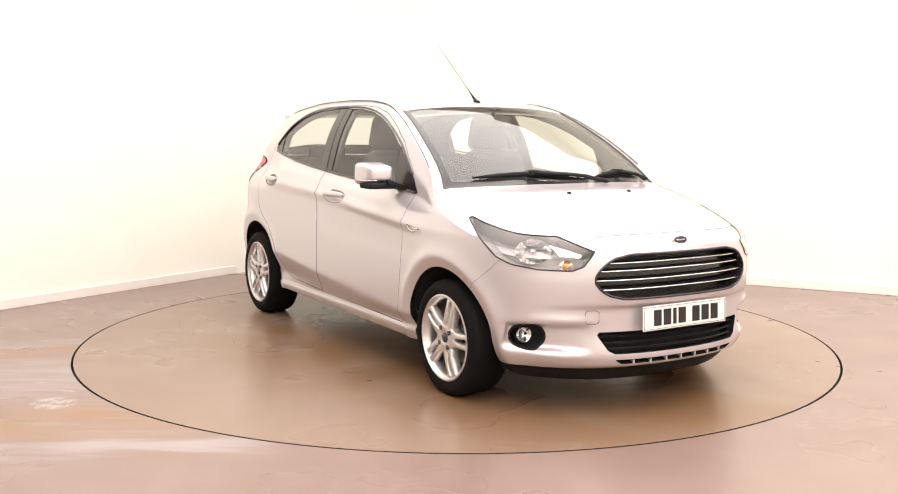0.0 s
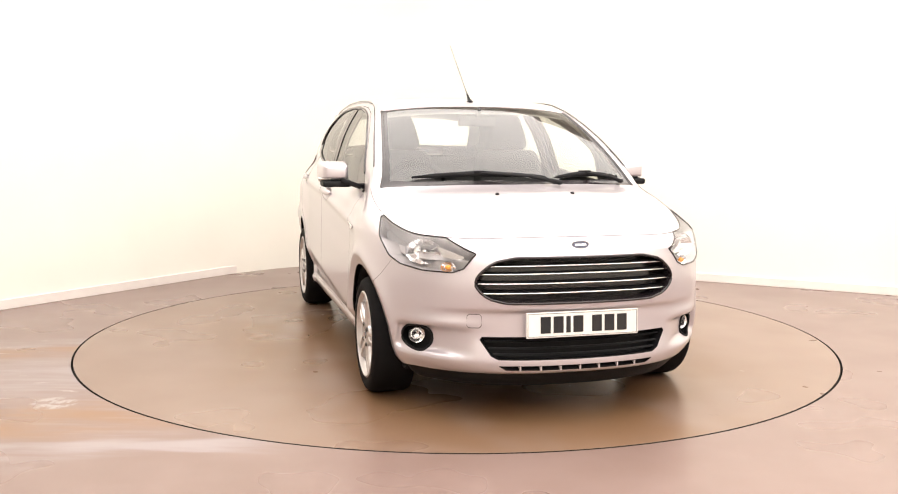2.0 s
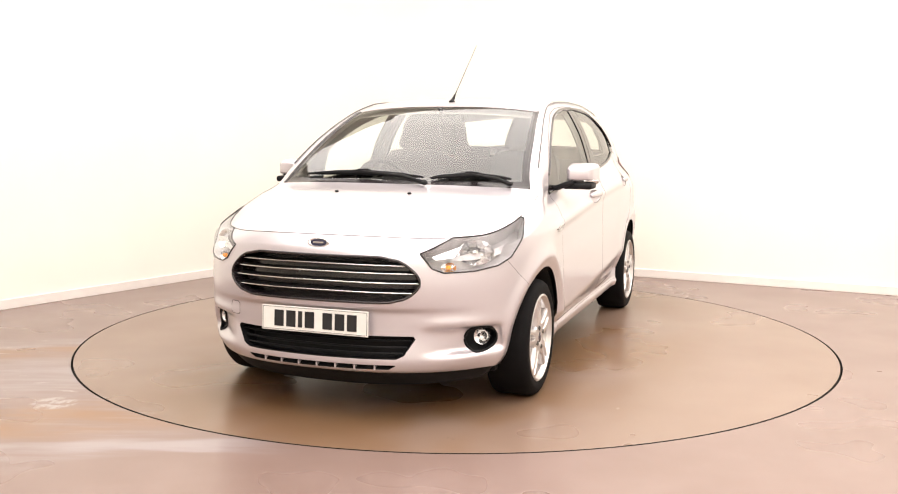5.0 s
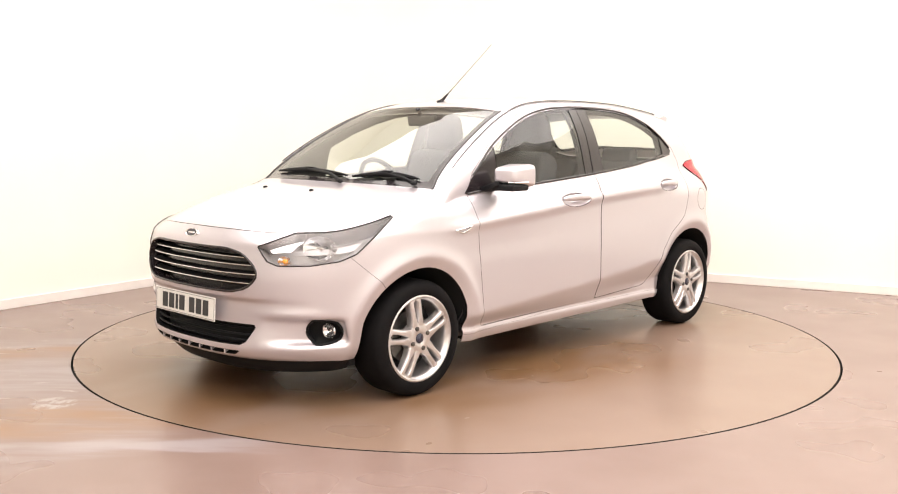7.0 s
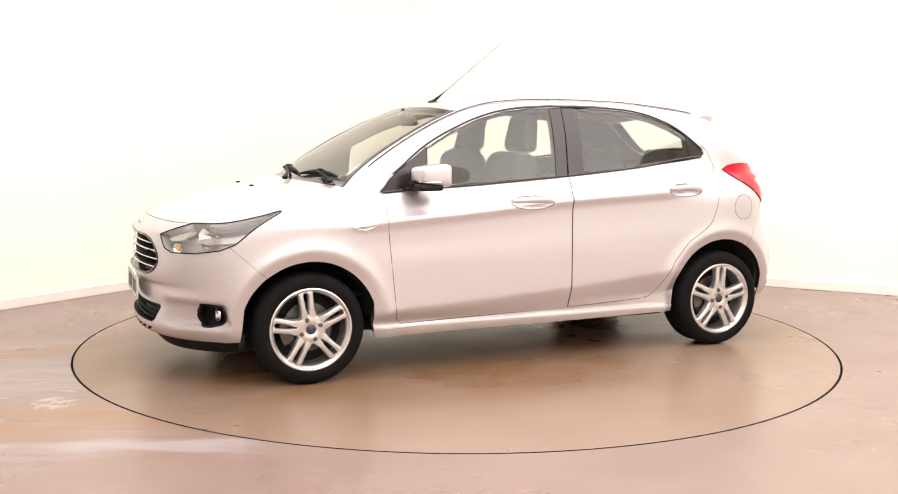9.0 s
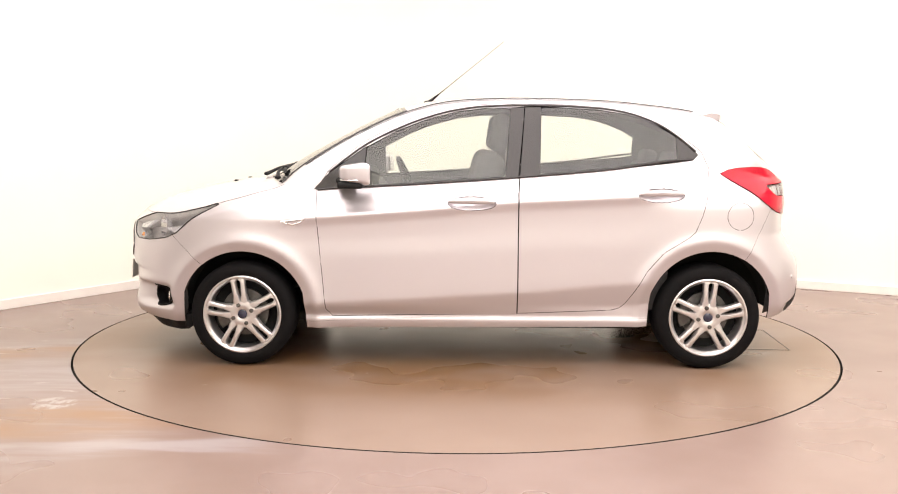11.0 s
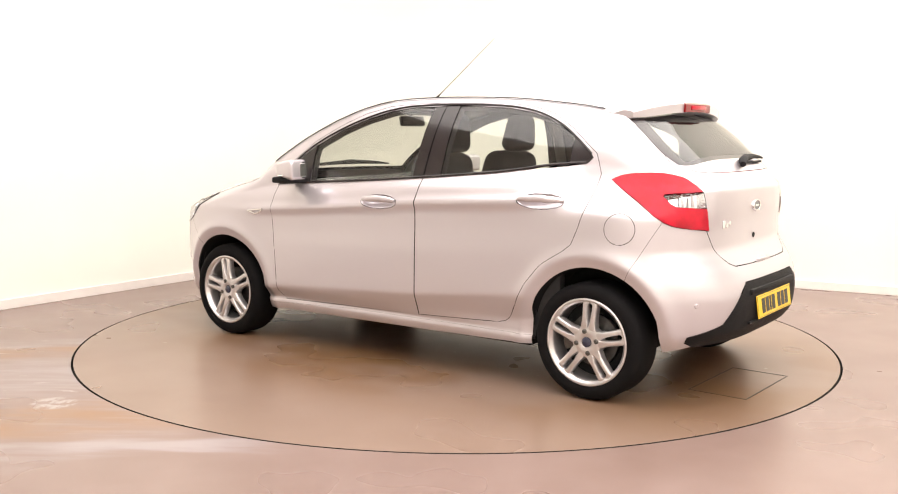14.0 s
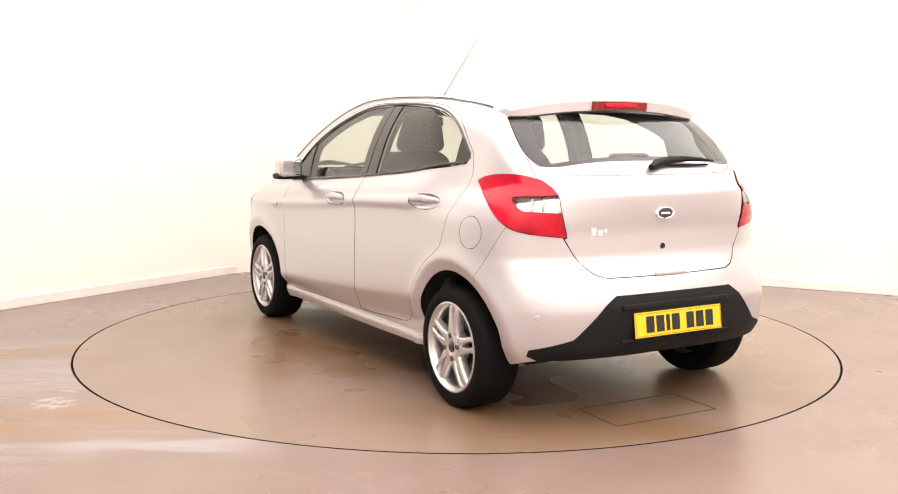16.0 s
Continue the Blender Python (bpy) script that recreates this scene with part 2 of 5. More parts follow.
WEST = Vector((*CORNER, 0)) + LEFT_DIR * 10.2
EAST = Vector((*CORNER, 0)) + RIGHT_DIR * 9.5


def ring_floor():
    """Floor sheet with a round opening for the disc."""
    bm = bmesh.new()
    n = 160
    rings = []
    for r in (TABLE_R + 0.0125, 2.6, 3.4, 5.0, 8.0, 14.0):
        rings.append([bm.verts.new((r * math.cos(2 * math.pi * k / n), r * math.sin(2 * math.pi * k / n), 0)) for k in range(n)])
    low = [bm.verts.new((v.co.x, v.co.y, -0.06)) for v in rings[0]]
    rings.insert(0, low)
    for A, B in zip(rings, rings[1:]):
        for k in range(n):
            bm.faces.new((A[k], B[k], B[(k + 1) % n], A[(k + 1) % n]))
    return tagged(finish("floor", bm, FLOOR, smooth=False), "beige painted concrete floor with rusty wheel tracks", "floor", kind="structure")


ring_floor()
pit = bmesh.new()
bmesh.ops.create_circle(pit, cap_ends=True, segments=96, radius=TABLE_R + 0.05, matrix=Matrix.Translation((0, 0, -0.06)))
tagged(finish("turntable_pit", pit, GAP, smooth=False), "dark slot round the turntable disc", "floor gap", kind="structure")

disc_bm = bmesh.new()
lathe(disc_bm, [(0.001, 0.0), (0.6, 0.0), (1.2, 0.0), (1.8, 0.0), (TABLE_R - 0.0005, 0.0)], 160)
bmesh.ops.recalc_face_normals(disc_bm, faces=disc_bm.faces)
turntable = tagged(new("turntable"), "round beige painted turntable disc with rusty tyre marks", "turntable")
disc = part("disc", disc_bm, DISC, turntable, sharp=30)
rim_bm = bmesh.new()
lathe(rim_bm, [(TABLE_R - 0.0005, 0.0), (TABLE_R, -0.001), (TABLE_R, -0.05)], 160)
bmesh.ops.recalc_face_normals(rim_bm, faces=rim_bm.faces)
part("disc_rim", rim_bm, GAP, turntable, "dark edge of the disc")
lip_bm = bmesh.new()
lathe(lip_bm, [(TABLE_R + 0.0115, -0.001), (TABLE_R + 0.0115, -0.06)], 160)
tagged(finish("turntable_slot", lip_bm, GAP), "dark slot round the turntable disc", "floor gap", kind="structure")


def wall(name, a, direction, length, inward, label):
    """An upright wall, thick outwards, with its own skirting."""
    bm = bmesh.new()
    rz = math.degrees(math.atan2(direction.y, direction.x))
    m = pose(a[0], a[1], 0, 0, 0, rz)
    s = 1 if inward > 0 else -1
    box(bm, -0.2, length, min(0, -0.15 * s), max(0, -0.15 * s), -0.06, CEIL + 0.1, m=m)
    tagged(finish(name, bm, WALL, smooth=False), label, "wall", kind="structure")
    bs = bmesh.new()
    box(bs, 0.0, length, min(0.001 * s, 0.016 * s), max(0.001 * s, 0.016 * s), 0.0, 0.072, 0.004, 2, m)
    tagged(finish("baseboard", bs, SKIRT, smooth=False), "glossy white skirting board along a white wall", "skirting", kind="structure")


def cove(radius, rings):
    """Rounded inner corner between the two walls that face the viewer."""
    bm = bmesh.new()
    c = Vector((*CORNER, 0))
    a, b = c + LEFT_DIR * radius, c + RIGHT_DIR * radius
    cols = []
    for k in range(rings + 1):
        s = k / rings
        p = a * (1 - s) ** 2 + c * 2 * s * (1 - s) + b * s * s
        cols.append([bm.verts.new((p.x, p.y, z)) for z in (0.0, CEIL)])
    for p, q in zip(cols, cols[1:]):
        bm.faces.new((p[0], p[1], q[1], q[0]))
    tagged(finish("wall_cove", bm, WALL), "rounded white corner between the studio walls", "wall", kind="structure")


cove(1.9, 24)
wall("wall_west", CORNER, LEFT_DIR, 10.2, 1, "plain white painted studio wall")
wall("wall_east", CORNER, RIGHT_DIR, 9.5, -1, "plain white painted studio wall")
# two walls added out of view; they close the booth and bounce light
wall("wall_south", (WEST.x, WEST.y), RIGHT_DIR, 9.5, 1, "plain white painted studio wall behind the viewer")
wall("wall_far_east", (EAST.x, EAST.y), LEFT_DIR, 10.2, -1, "plain white painted studio wall beside the viewer")

ceil_bm = bmesh.new()
box(ceil_bm, -14, 14, -14, 8, CEIL, CEIL + 0.12)
tagged(finish("ceiling", ceil_bm, material("white_ceiling", (0.86, 0.84, 0.80), 0.9, vary=0.03, scale=2), smooth=False), "plain white ceiling", "ceiling", kind="structure")


def ceiling_panel(px, py, sx, sy):
    root = tagged(new("ceiling_light"), "white frame round a soft rectangular ceiling light", "ceiling light", group="ceiling lights")
    root.matrix_world = pose(px, py, CEIL)
    for q in ((-sx / 2 - 0.03, -sx / 2, -sy / 2, sy / 2), (sx / 2, sx / 2 + 0.03, -sy / 2, sy / 2), (-sx / 2 - 0.03, sx / 2 + 0.03, -sy / 2 - 0.03, -sy / 2), (-sx / 2 - 0.03, sx / 2 + 0.03, sy / 2, sy / 2 + 0.03)):
        bm = bmesh.new()
        box(bm, *q, -0.1, 0.0, 0.004, 1)
        part("frame", bm, SKIRT, root)


for P in PANELS:
    ceiling_panel(*P)


# ---- the car: a small five-door hatchback, nose along +x, left side +y ----
car = tagged(new("car"), "silver metallic five-door hatchback parked on the turntable", "car")

X0F, X0R = 1.2, -1.2     # where the nose and the tail begin to round
nose = curve_of((0.12, 1.90), (0.18, 1.955), (0.222, 1.985), (0.235, 2.02), (0.285, 2.036), (0.30, 2.034), (0.40, 2.016), (0.495, 2.017), (0.518, 2.037), (0.60, 2.044), (0.70, 2.034), (0.76, 2.015), (0.79, 1.992), (0.82, 1.955))
nose_side = curve_of((0.12, 1.90), (0.18, 1.955), (0.222, 1.985), (0.285, 2.034), (0.40, 2.036), (0.50, 2.038), (0.60, 2.040), (0.70, 2.030), (0.76, 2.015), (0.79, 1.992), (0.82, 1.955))
tail = curve_of((0.18, -1.70), (0.28, -1.80), (0.36, -1.855), (0.50, -1.866), (0.56, -1.855), (0.62, -1.825), (0.68, -1.785), (0.74, -1.754), (0.82, -1.753), (0.92, -1.761), (1.0, -1.766), (1.012, -1.761), (1.026, -1.745), (1.09, -1.70))
flank = curve_of((0.15, 0.73), (0.20, 0.768), (0.235, 0.785), (0.262, 0.790), (0.276, 0.778), (0.30, 0.788), (0.392, 0.825), (0.400, 0.8275), (0.408, 0.828), (0.50, 0.827), (0.62, 0.8255), (0.74, 0.821), (0.815, 0.822), (0.850, 0.831), (0.862, 0.8345), (0.869, 0.834), (0.878, 0.828), (0.90, 0.814), (0.94, 0.795), (0.985, 0.762), (1.03, 0.728), (1.13, 0.690), (1.2, 0.66))
shoulder = curve_of((1.2, 0.79), (0.85, 0.814), (0.15, 0.868), (-0.21, 0.900), (-0.78, 0.930), (-1.25, 0.955))
swage = curve_of((1.2, 0.335), (0.81, 0.352), (0.30, 0.380), (-0.22, 0.412), (-0.80, 0.463), (-1.2, 0.49))
flank_end = curve_of((0.12, 0.70), (0.18, 0.750), (0.25, 0.797), (0.32, 0.816), (0.42, 0.828), (0.52, 0.832), (0.65, 0.833), (0.80, 0.830), (0.87, 0.826), (0.94, 0.795), (0.985, 0.762), (1.03, 0.728), (1.13, 0.690), (1.2, 0.66))
belt = curve_of((1.2, 0.885), (0.893, 0.949), (0.25, 0.993), (-0.19, 1.025), (-0.68, 1.068), (-1.175, 1.125), (-1.35, 1.10), (-1.55, 1.05), (-1.7, 1.02))
sill = curve_of((2.1, 0.140), (1.7, 0.155), (1.5, 0.19), (1.2, 0.20), (0.9, 0.205), (-0.9, 0.225), (-1.2, 0.24), (-1.6, 0.262), (-1.74, 0.298), (-1.9, 0.30))
rail_z = curve_of((1.96, 0.822), (1.85, 0.812), (1.70, 0.815), (1.50, 0.852), (1.40, 0.880), (1.20, 0.935), (1.04, 0.985), (0.985, 1.043), (0.81, 1.168), (0.637, 1.266), (0.467, 1.346), (0.30, 1.404), (0.137, 1.437), (-0.03, 1.450), (-0.25, 1.455), (-0.65, 1.446), (-0.95, 1.420), (-1.20, 1.385), (-1.30, 1.35), (-1.42, 1.26), (-1.52, 1.17), (-1.60, 1.115), (-1.66, 1.09), (-1.72, 1.085))
rail_y = curve_of((1.2, 0.757), (1.04, 0.742), (0.985, 0.720), (0.70, 0.658), (0.40, 0.597), (0.20, 0.568), (-0.5, 0.558), (-1.2, 0.556))
mid_z = curve_of((1.956, 0.822), (1.90, 0.852), (1.80, 0.890), (1.60, 0.942), (1.43, 0.976), (1.215, 1.008), (1.0, 1.132), (0.80, 1.240), (0.60, 1.342), (0.43, 1.416), (0.284, 1.448), (0.0, 1.474), (-0.4, 1.479), (-0.9, 1.460), (-1.2, 1.438), (-1.33, 1.405), (-1.5, 1.265), (-1.70, 1.088))
mid_shift = curve_of((1.745, 0.211), (1.65, 0.245), (1.50, 0.250), (1.35, 0.235), (1.04, 0.175), (0.38, 0.05), (-0.2, 0.0), (-1.1, -0.03), (-1.30, -0.04), (-1.65, -0.055))


def lower_point(col, z):
    """Outline of the lower body at height z for one column."""
    kind, val = col
    if kind == "front":
        f = val
        w = flank_end(z) * (1.0 + 0.012 * math.sin(f) ** 4)
        if z > 0.80:
            w -= 0.25 * (z - 0.80)
        k = smooth01(0.35, 0.95, f)
        x = X0F + (nose(z) * (1 - k) + nose_side(z) * k - X0F) * max(math.cos(f), 0) ** 0.8
        y = w * max(math.sin(f), 0) ** 0.8
        # scoop beside the fog lamp, and the brow above it
        x -= 0.060 * smooth01(0.440, 0.610, y) * (1 - smooth01(0.71, 0.75, y)) * smooth01(0.290, 0.325, z) * (1 - smooth01(0.408, 0.434, z))
        x += 0.008 * math.exp(-((y - 0.60) / 0.12) ** 2 - ((z - 0.448) / 0.02) ** 2)
        return Vector((x, y, z))
    if kind == "rear":
        f = val
        w = flank_end(z) - 0.012 * math.cos(f)
        x = X0R + (tail(z) - X0R) * max(math.cos(f), 0) ** 0.58
        return Vector((x, w * max(math.sin(f), 0) ** 0.58, z))
    zc = z - (shoulder(val) - 0.865) * smooth01(0.5, 0.8, z) - (swage(val) - 0.400) * smooth01(0.275, 0.35, z) * (1 - smooth01(0.5, 0.65, z))
    w = flank(zc)
    if val > 0.82:
        end = flank_end(z) * 1.012 - 0.25 * max(0.0, z - 0.80)
        w = w + (end - w) * smooth01(0.82, 1.2, val)
    if val < -0.82:
        w = w + (flank_end(z) - w) * smooth01(-0.82, -1.2, val)
    return Vector((val, w, z))


def top_point(col):
    """Upper edge of the side: bonnet edge, pillar, roof rail, tail pillar."""
    kind, val = col
    if kind == "front":
        x = X0F + (1.956 - X0F) * max(math.cos(val), 0) ** 0.8
        return Vector((x, rail_y(X0F) * max(math.sin(val), 0) ** 0.8, rail_z(x)))
    if kind == "rear":
        x = X0R + (-1.70 - X0R) * max(math.cos(val), 0) ** 0.58
        w = 0.556 + 0.111 * smooth01(-1.2, -1.62, x)
        return Vector((x, w * max(math.sin(val), 0) ** 0.58, rail_z(x)))
    return Vector((val, rail_y(val), rail_z(val)))


KF, KR = 48, 48          # columns across the nose and the tail
BEND = 0.857             # angle at which the nose and the tail turn into the flank
nose_u, tail_u = math.cos(BEND) ** 0.8, math.cos(BEND) ** 0.58
cols = [("front", BEND * k / KF) for k in range(KF)]
cols += [("front", math.acos(u ** (1 / 0.8))) for u in np.linspace(nose_u, 0.0, 41)[:-1]]
side_x = list(np.linspace(1.2, 1.04, 11)[:-1]) + list(np.linspace(1.04, 0.38, 37)[:-1]) + list(np.linspace(0.38, -1.2, 104)[:-1])
cols += [("side", float(x)) for x in side_x]
cols += [("rear", math.acos(u ** (1 / 0.58))) for u in np.linspace(0.0, tail_u, 41)[:-1]]
cols += [("rear", BEND * (1 - k / KR)) for k in range(KR + 1)]
LOW, UP = 74, 22


ARCHES = ((1.262, 0.283, 0.347), (-1.262, 0.303, 0.341))     # x, z, radius of each wheel opening
LIP = 0.050


def arch_lip(p):
    """Chamfered lip round each wheel opening: a crease outside, turned in towards the wheel."""
    out = 0.0
    for cx, cz, r in ARCHES:
        e = math.hypot(p.x - cx, max(p.z - cz, -0.02)) - r
        if e < LIP:
            out += 0.013 - 0.42 * (LIP - max(e, -0.01))
        else:
            out += 0.013 * math.exp(-((e - LIP) / 0.045) ** 2)
    return out


def column(col):
    t = top_point(col)
    zb = sill(lower_point(col, 0.3).x)
    xm = lower_point(col, 0.7).x
    zm = min(belt(xm), t.z - 0.055) if col[0] != "front" else min(belt(min(xm, 1.2)), t.z - 0.05)
    if col[0] == "front":
        zm = t.z - 0.05
    pts = []
    for j in range(LOW + 1):
        z = zb + (zm - zb) * j / LOW
        p = lower_point(col, z)
        p.y += arch_lip(p) * smooth01(0.5, 0.72, p.y)
        pts.append(p)
    a = pts[-1]
    d0 = (pts[-1] - pts[-2]).normalized()
    span = (t - a).length
    for j in range(1, UP + 1):
        s = j / UP
        q = a.lerp(t, s) + d0 * (span * 0.25 * s * (1 - s) ** 2) + Vector((0, 0.03 * math.sin(math.pi * s) * min(1, span / 0.4), 0)) * (1 if p.y > 0.05 else 0)
        q.y = max(q.y, 0.0) if a.y > 1e-6 else 0.0
        pts.append(q)
    return pts


GRID = [column(c) for c in cols]
kf, kr = KF, len(cols) - 1 - KR      # first and last side columns of the top strip


def strip_rows():
    """Bonnet, windscreen, roof and rear glass as one strip from nose to tail."""
    rows = []
    ring = [GRID[k][-1] for k in range(KF + 1)]
    ws = [r.y / ring[-1].y for r in ring]
    ring_r = [GRID[len(cols) - 1 - k][-1] for k in range(KR + 1)]

    def raw(k, w):
        e = GRID[k][-1]
        cx = e.x + mid_shift(e.x)
        if k == kf:
            cx = 1.956
        if k == kr:
            cx = -1.70
        cz = mid_z(cx)
        g = 1 - abs(w) ** 2.1
        h = 1 - abs(w) ** 2.6
        return Vector((e.x + (cx - e.x) * g, e.y * w, e.z + (cz - e.z) * h))

    for k in range(kf, kr + 1):
        row = []
        for i, w in enumerate(ws):
            q = raw(k, w)
            if k - kf < 28:
                q = q + (ring[i] - raw(kf, w)) * (1 - smooth01(0, 28, k - kf))
            if kr - k < 19:
                q = q + (ring_r[i] - raw(kr, w)) * (1 - smooth01(0, 19, kr - k))
            row.append(q)
        rows.append(row)
    return ws, rows


WS, STRIP = strip_rows()

half = bmesh.new()
vg = [[half.verts.new(p) for p in c] for c in GRID]
for a, b in zip(vg, vg[1:]):
    for j in range(LOW + UP):
        half.faces.new((a[j], b[j], b[j + 1], a[j + 1]))
tag = half.faces.layers.int.new("panel")
half.normal_update()
if sum(f.normal.y for f in half.faces) < 0:
    bmesh.ops.reverse_faces(half, faces=half.faces)

# smooth reference normals for all panels
from mathutils import kdtree
from mathutils.bvhtree import BVHTree
ref = bmesh.new()
rv = [[ref.verts.new(p) for p in c] for c in GRID]
for a, b in zip(rv, rv[1:]):
    for j in range(LOW + UP):
        ref.faces.new((a[j], b[j], b[j + 1], a[j + 1]))
sv = [[ref.verts.new(p) for p in r] for r in STRIP]
for a, b in zip(sv, sv[1:]):
    for j in range(len(WS) - 1):
        ref.faces.new((a[j], a[j + 1], b[j + 1], b[j]))
mirror = bmesh.ops.duplicate(ref, geom=ref.verts[:] + ref.edges[:] + ref.faces[:])
for v in mirror["geom"]:
    if isinstance(v, bmesh.types.BMVert):
        v.co.y *= -1
bmesh.ops.reverse_faces(ref, faces=[f for f in mirror["geom"] if isinstance(f, bmesh.types.BMFace)])
bmesh.ops.remove_doubles(ref, verts=ref.verts, dist=0.0006)
bmesh.ops.recalc_face_normals(ref, faces=ref.faces)
ref.normal_update()
if sum(f.normal.z * f.calc_area() for f in ref.faces if f.calc_center_median().z > 1.3) < 0:
    bmesh.ops.reverse_faces(ref, faces=ref.faces)
    ref.normal_update()
ref.verts.ensure_lookup_table()
KD = kdtree.KDTree(len(ref.verts))
for i, v in enumerate(ref.verts):
    KD.insert(v.co, i)
KD.balance()
REFN = [v.normal.copy() for v in ref.verts]
BODY = BVHTree.FromBMesh(ref)


def body_normal(p):
    n = Vector()
    for co, i, d in KD.find_n(p, 4):
        n += REFN[i] / (d + 0.002)
    return n.normalized()


def on_side(x, z, out=0.0):
    """Point of the left flank at x, z, lifted by out."""
    hit = BODY.ray_cast(Vector((x, 2, z)), Vector((0, -1, 0)))
    return hit[0] + hit[1] * out if hit[0] else Vector((x, 0.7, z))


def on_front(y, z, out=0.0):
    hit = BODY.ray_cast(Vector((4, y, z)), Vector((-1, 0, 0)))
    return hit[0] + hit[1] * out if hit[0] else Vector((1.9, y, z))


def on_rear(y, z, out=0.0):
    hit = BODY.ray_cast(Vector((-4, y, z)), Vector((1, 0, 0)))
    return hit[0] + hit[1] * out if hit[0] else Vector((-1.8, y, z))


def on_top(x, y, out=0.0):
    hit = BODY.ray_cast(Vector((x, y, 3)), Vector((0, 0, -1)))
    return hit[0] + hit[1] * out if hit[0] else Vector((x, y, 1.0))


AXES = {"side": (Vector((1, 0, 0)), Vector((0, 0, 1)), Vector((0, 1, 0))),
        "front": (Vector((0, 1, 0)), Vector((0, 0, 1)), Vector((1, 0, 0))),
        "rear": (Vector((0, 1, 0)), Vector((0, 0, 1)), Vector((-1, 0, 0))),
        "frontdiag": (Vector((-1, 1, 0)).normalized(), Vector((0, 0, 1)), Vector((1, 1, 0)).normalized()),
        "reardiag": (Vector((1, 1, 0)).normalized(), Vector((0, 0, 1)), Vector((-1, 1, 0)).normalized())}


def carve(bm, layer, view, poly, label, only=None, keep=None, facing=0.02):
    """Cut a convex outline, seen along a direction, into the surface and label what lies in it."""
    u, v, n = AXES[view]
    c = (sum(p[0] for p in poly) / len(poly), sum(p[1] for p in poly) / len(poly))
    lo = [min(p[i] for p in poly) - 0.08 for i in (0, 1)]
    hi = [max(p[i] for p in poly) + 0.08 for i in (0, 1)]
    bm.normal_update()
    faces = []
    for f in bm.faces:
        m = f.calc_center_median()
        a, b = m.dot(u), m.dot(v)
        if lo[0] <= a <= hi[0] and lo[1] <= b <= hi[1] and f.normal.dot(n) > facing and (only is None or f[layer] in only) and (keep is None or keep(m)):
            faces.append(f)
    for i in range(len(poly)):
        p, q = poly[i], poly[(i + 1) % len(poly)]
        if math.hypot(q[0] - p[0], q[1] - p[1]) < 1e-6:
            continue
        nx, ny = q[1] - p[1], p[0] - q[0]
        if (c[0] - p[0]) * nx + (c[1] - p[1]) * ny < 0:
            nx, ny = -nx, -ny
        no = (u * nx + v * ny).normalized()
        co = u * p[0] + v * p[1]
        es = {e for f in faces for e in f.edges}
        vs = {w for f in faces for w in f.verts}
        r = bmesh.ops.bisect_plane(bm, geom=list(vs) + list(es) + faces, plane_co=co, plane_no=no, dist=1e-5)
        got = {g for g in r["geom"] if isinstance(g, bmesh.types.BMFace)} | {f for f in faces if f.is_valid}
        faces = [f for f in got if f.is_valid and (f.calc_center_median() - co).dot(no) > 0]
    for f in faces:
        f[layer] = label
    return faces


def slices(lower, top):
    """Upright convex slices between a lower line and a level."""
    return [[a, b, (b[0], top), (a[0], top)] for a, b in zip(lower, lower[1:])]


def oval(cx, cz, rx, rz, n=28):
    return [(cx + rx * math.cos(2 * math.pi * k / n), cz + rz * math.sin(2 * math.pi * k / n)) for k in range(n)]


(NONE, HOLE, FDOOR, RDOOR, FGLASS, RGLASS, FPILLAR, RPILLAR, SAIL, CORNERTRIM, HEAD, TAILL, FBUMP, RBUMP, GATE, DIFF, GRILLE, LOWGRILLE, SLOT, FOG, VALANCE, FUEL, SILLP, TAILW, FCUP, RCUP) = range(26)

C = lambda *a, **k: carve(half, tag, *a, **k)
C("side", [(1.36, 0.443), (1.70, 0.751), (2.3, 0.751), (2.3, 0.1), (1.36, 0.1)], FBUMP, facing=-0.5)
C("side", [(1.70, 0.740), (1.70, 0.95), (2.3, 0.95), (2.3, 0.740)], FBUMP, facing=-0.5)
C("side", [(-1.39, 0.51), (-1.60, 0.90), (-2.1, 0.90), (-2.1, 0.1), (-1.39, 0.1)], RBUMP, facing=-0.5)
C("rear", [(-0.01, 0.640), (0.36, 0.645), (0.41, 0.662), (0.45, 0.695), (0.49, 0.750), (0.545, 0.838), (0.60, 1.02), (0.61, 1.25), (-0.01, 1.25)], GATE, keep=lambda m: m.x < -1.5)
for poly in slices([(-0.01, 0.23), (0.34, 0.23), (0.40, 0.23), (0.54, 0.24), (0.70, 0.318)], 0.57):
    lim = {0.34: 0.572, 0.40: 0.532, 0.54: 0.392, 0.70: 0.345}
    a, b = poly[0], poly[1]
    C("rear", [a, b, (b[0], lim[b[0]]), (a[0], lim.get(a[0], 0.572))], DIFF, only={RBUMP})
C("front", [(-0.01, 0.1), (0.9, 0.1), (0.9, 0.224), (-0.01, 0.224)], VALANCE, only={FBUMP})
C("front", [(-0.01, 0.741), (0.30, 0.738), (0.37, 0.726), (0.415, 0.700), (0.462, 0.645), (0.466, 0.625), (0.445, 0.592), (0.40, 0.560), (0.32, 0.546), (-0.01, 0.542)], GRILLE, only={FBUMP})
C("front", [(-0.01, 0.392), (0.43, 0.392), (0.437, 0.380), (0.395, 0.312), (0.365, 0.296), (-0.01, 0.294)], LOWGRILLE, only={FBUMP})
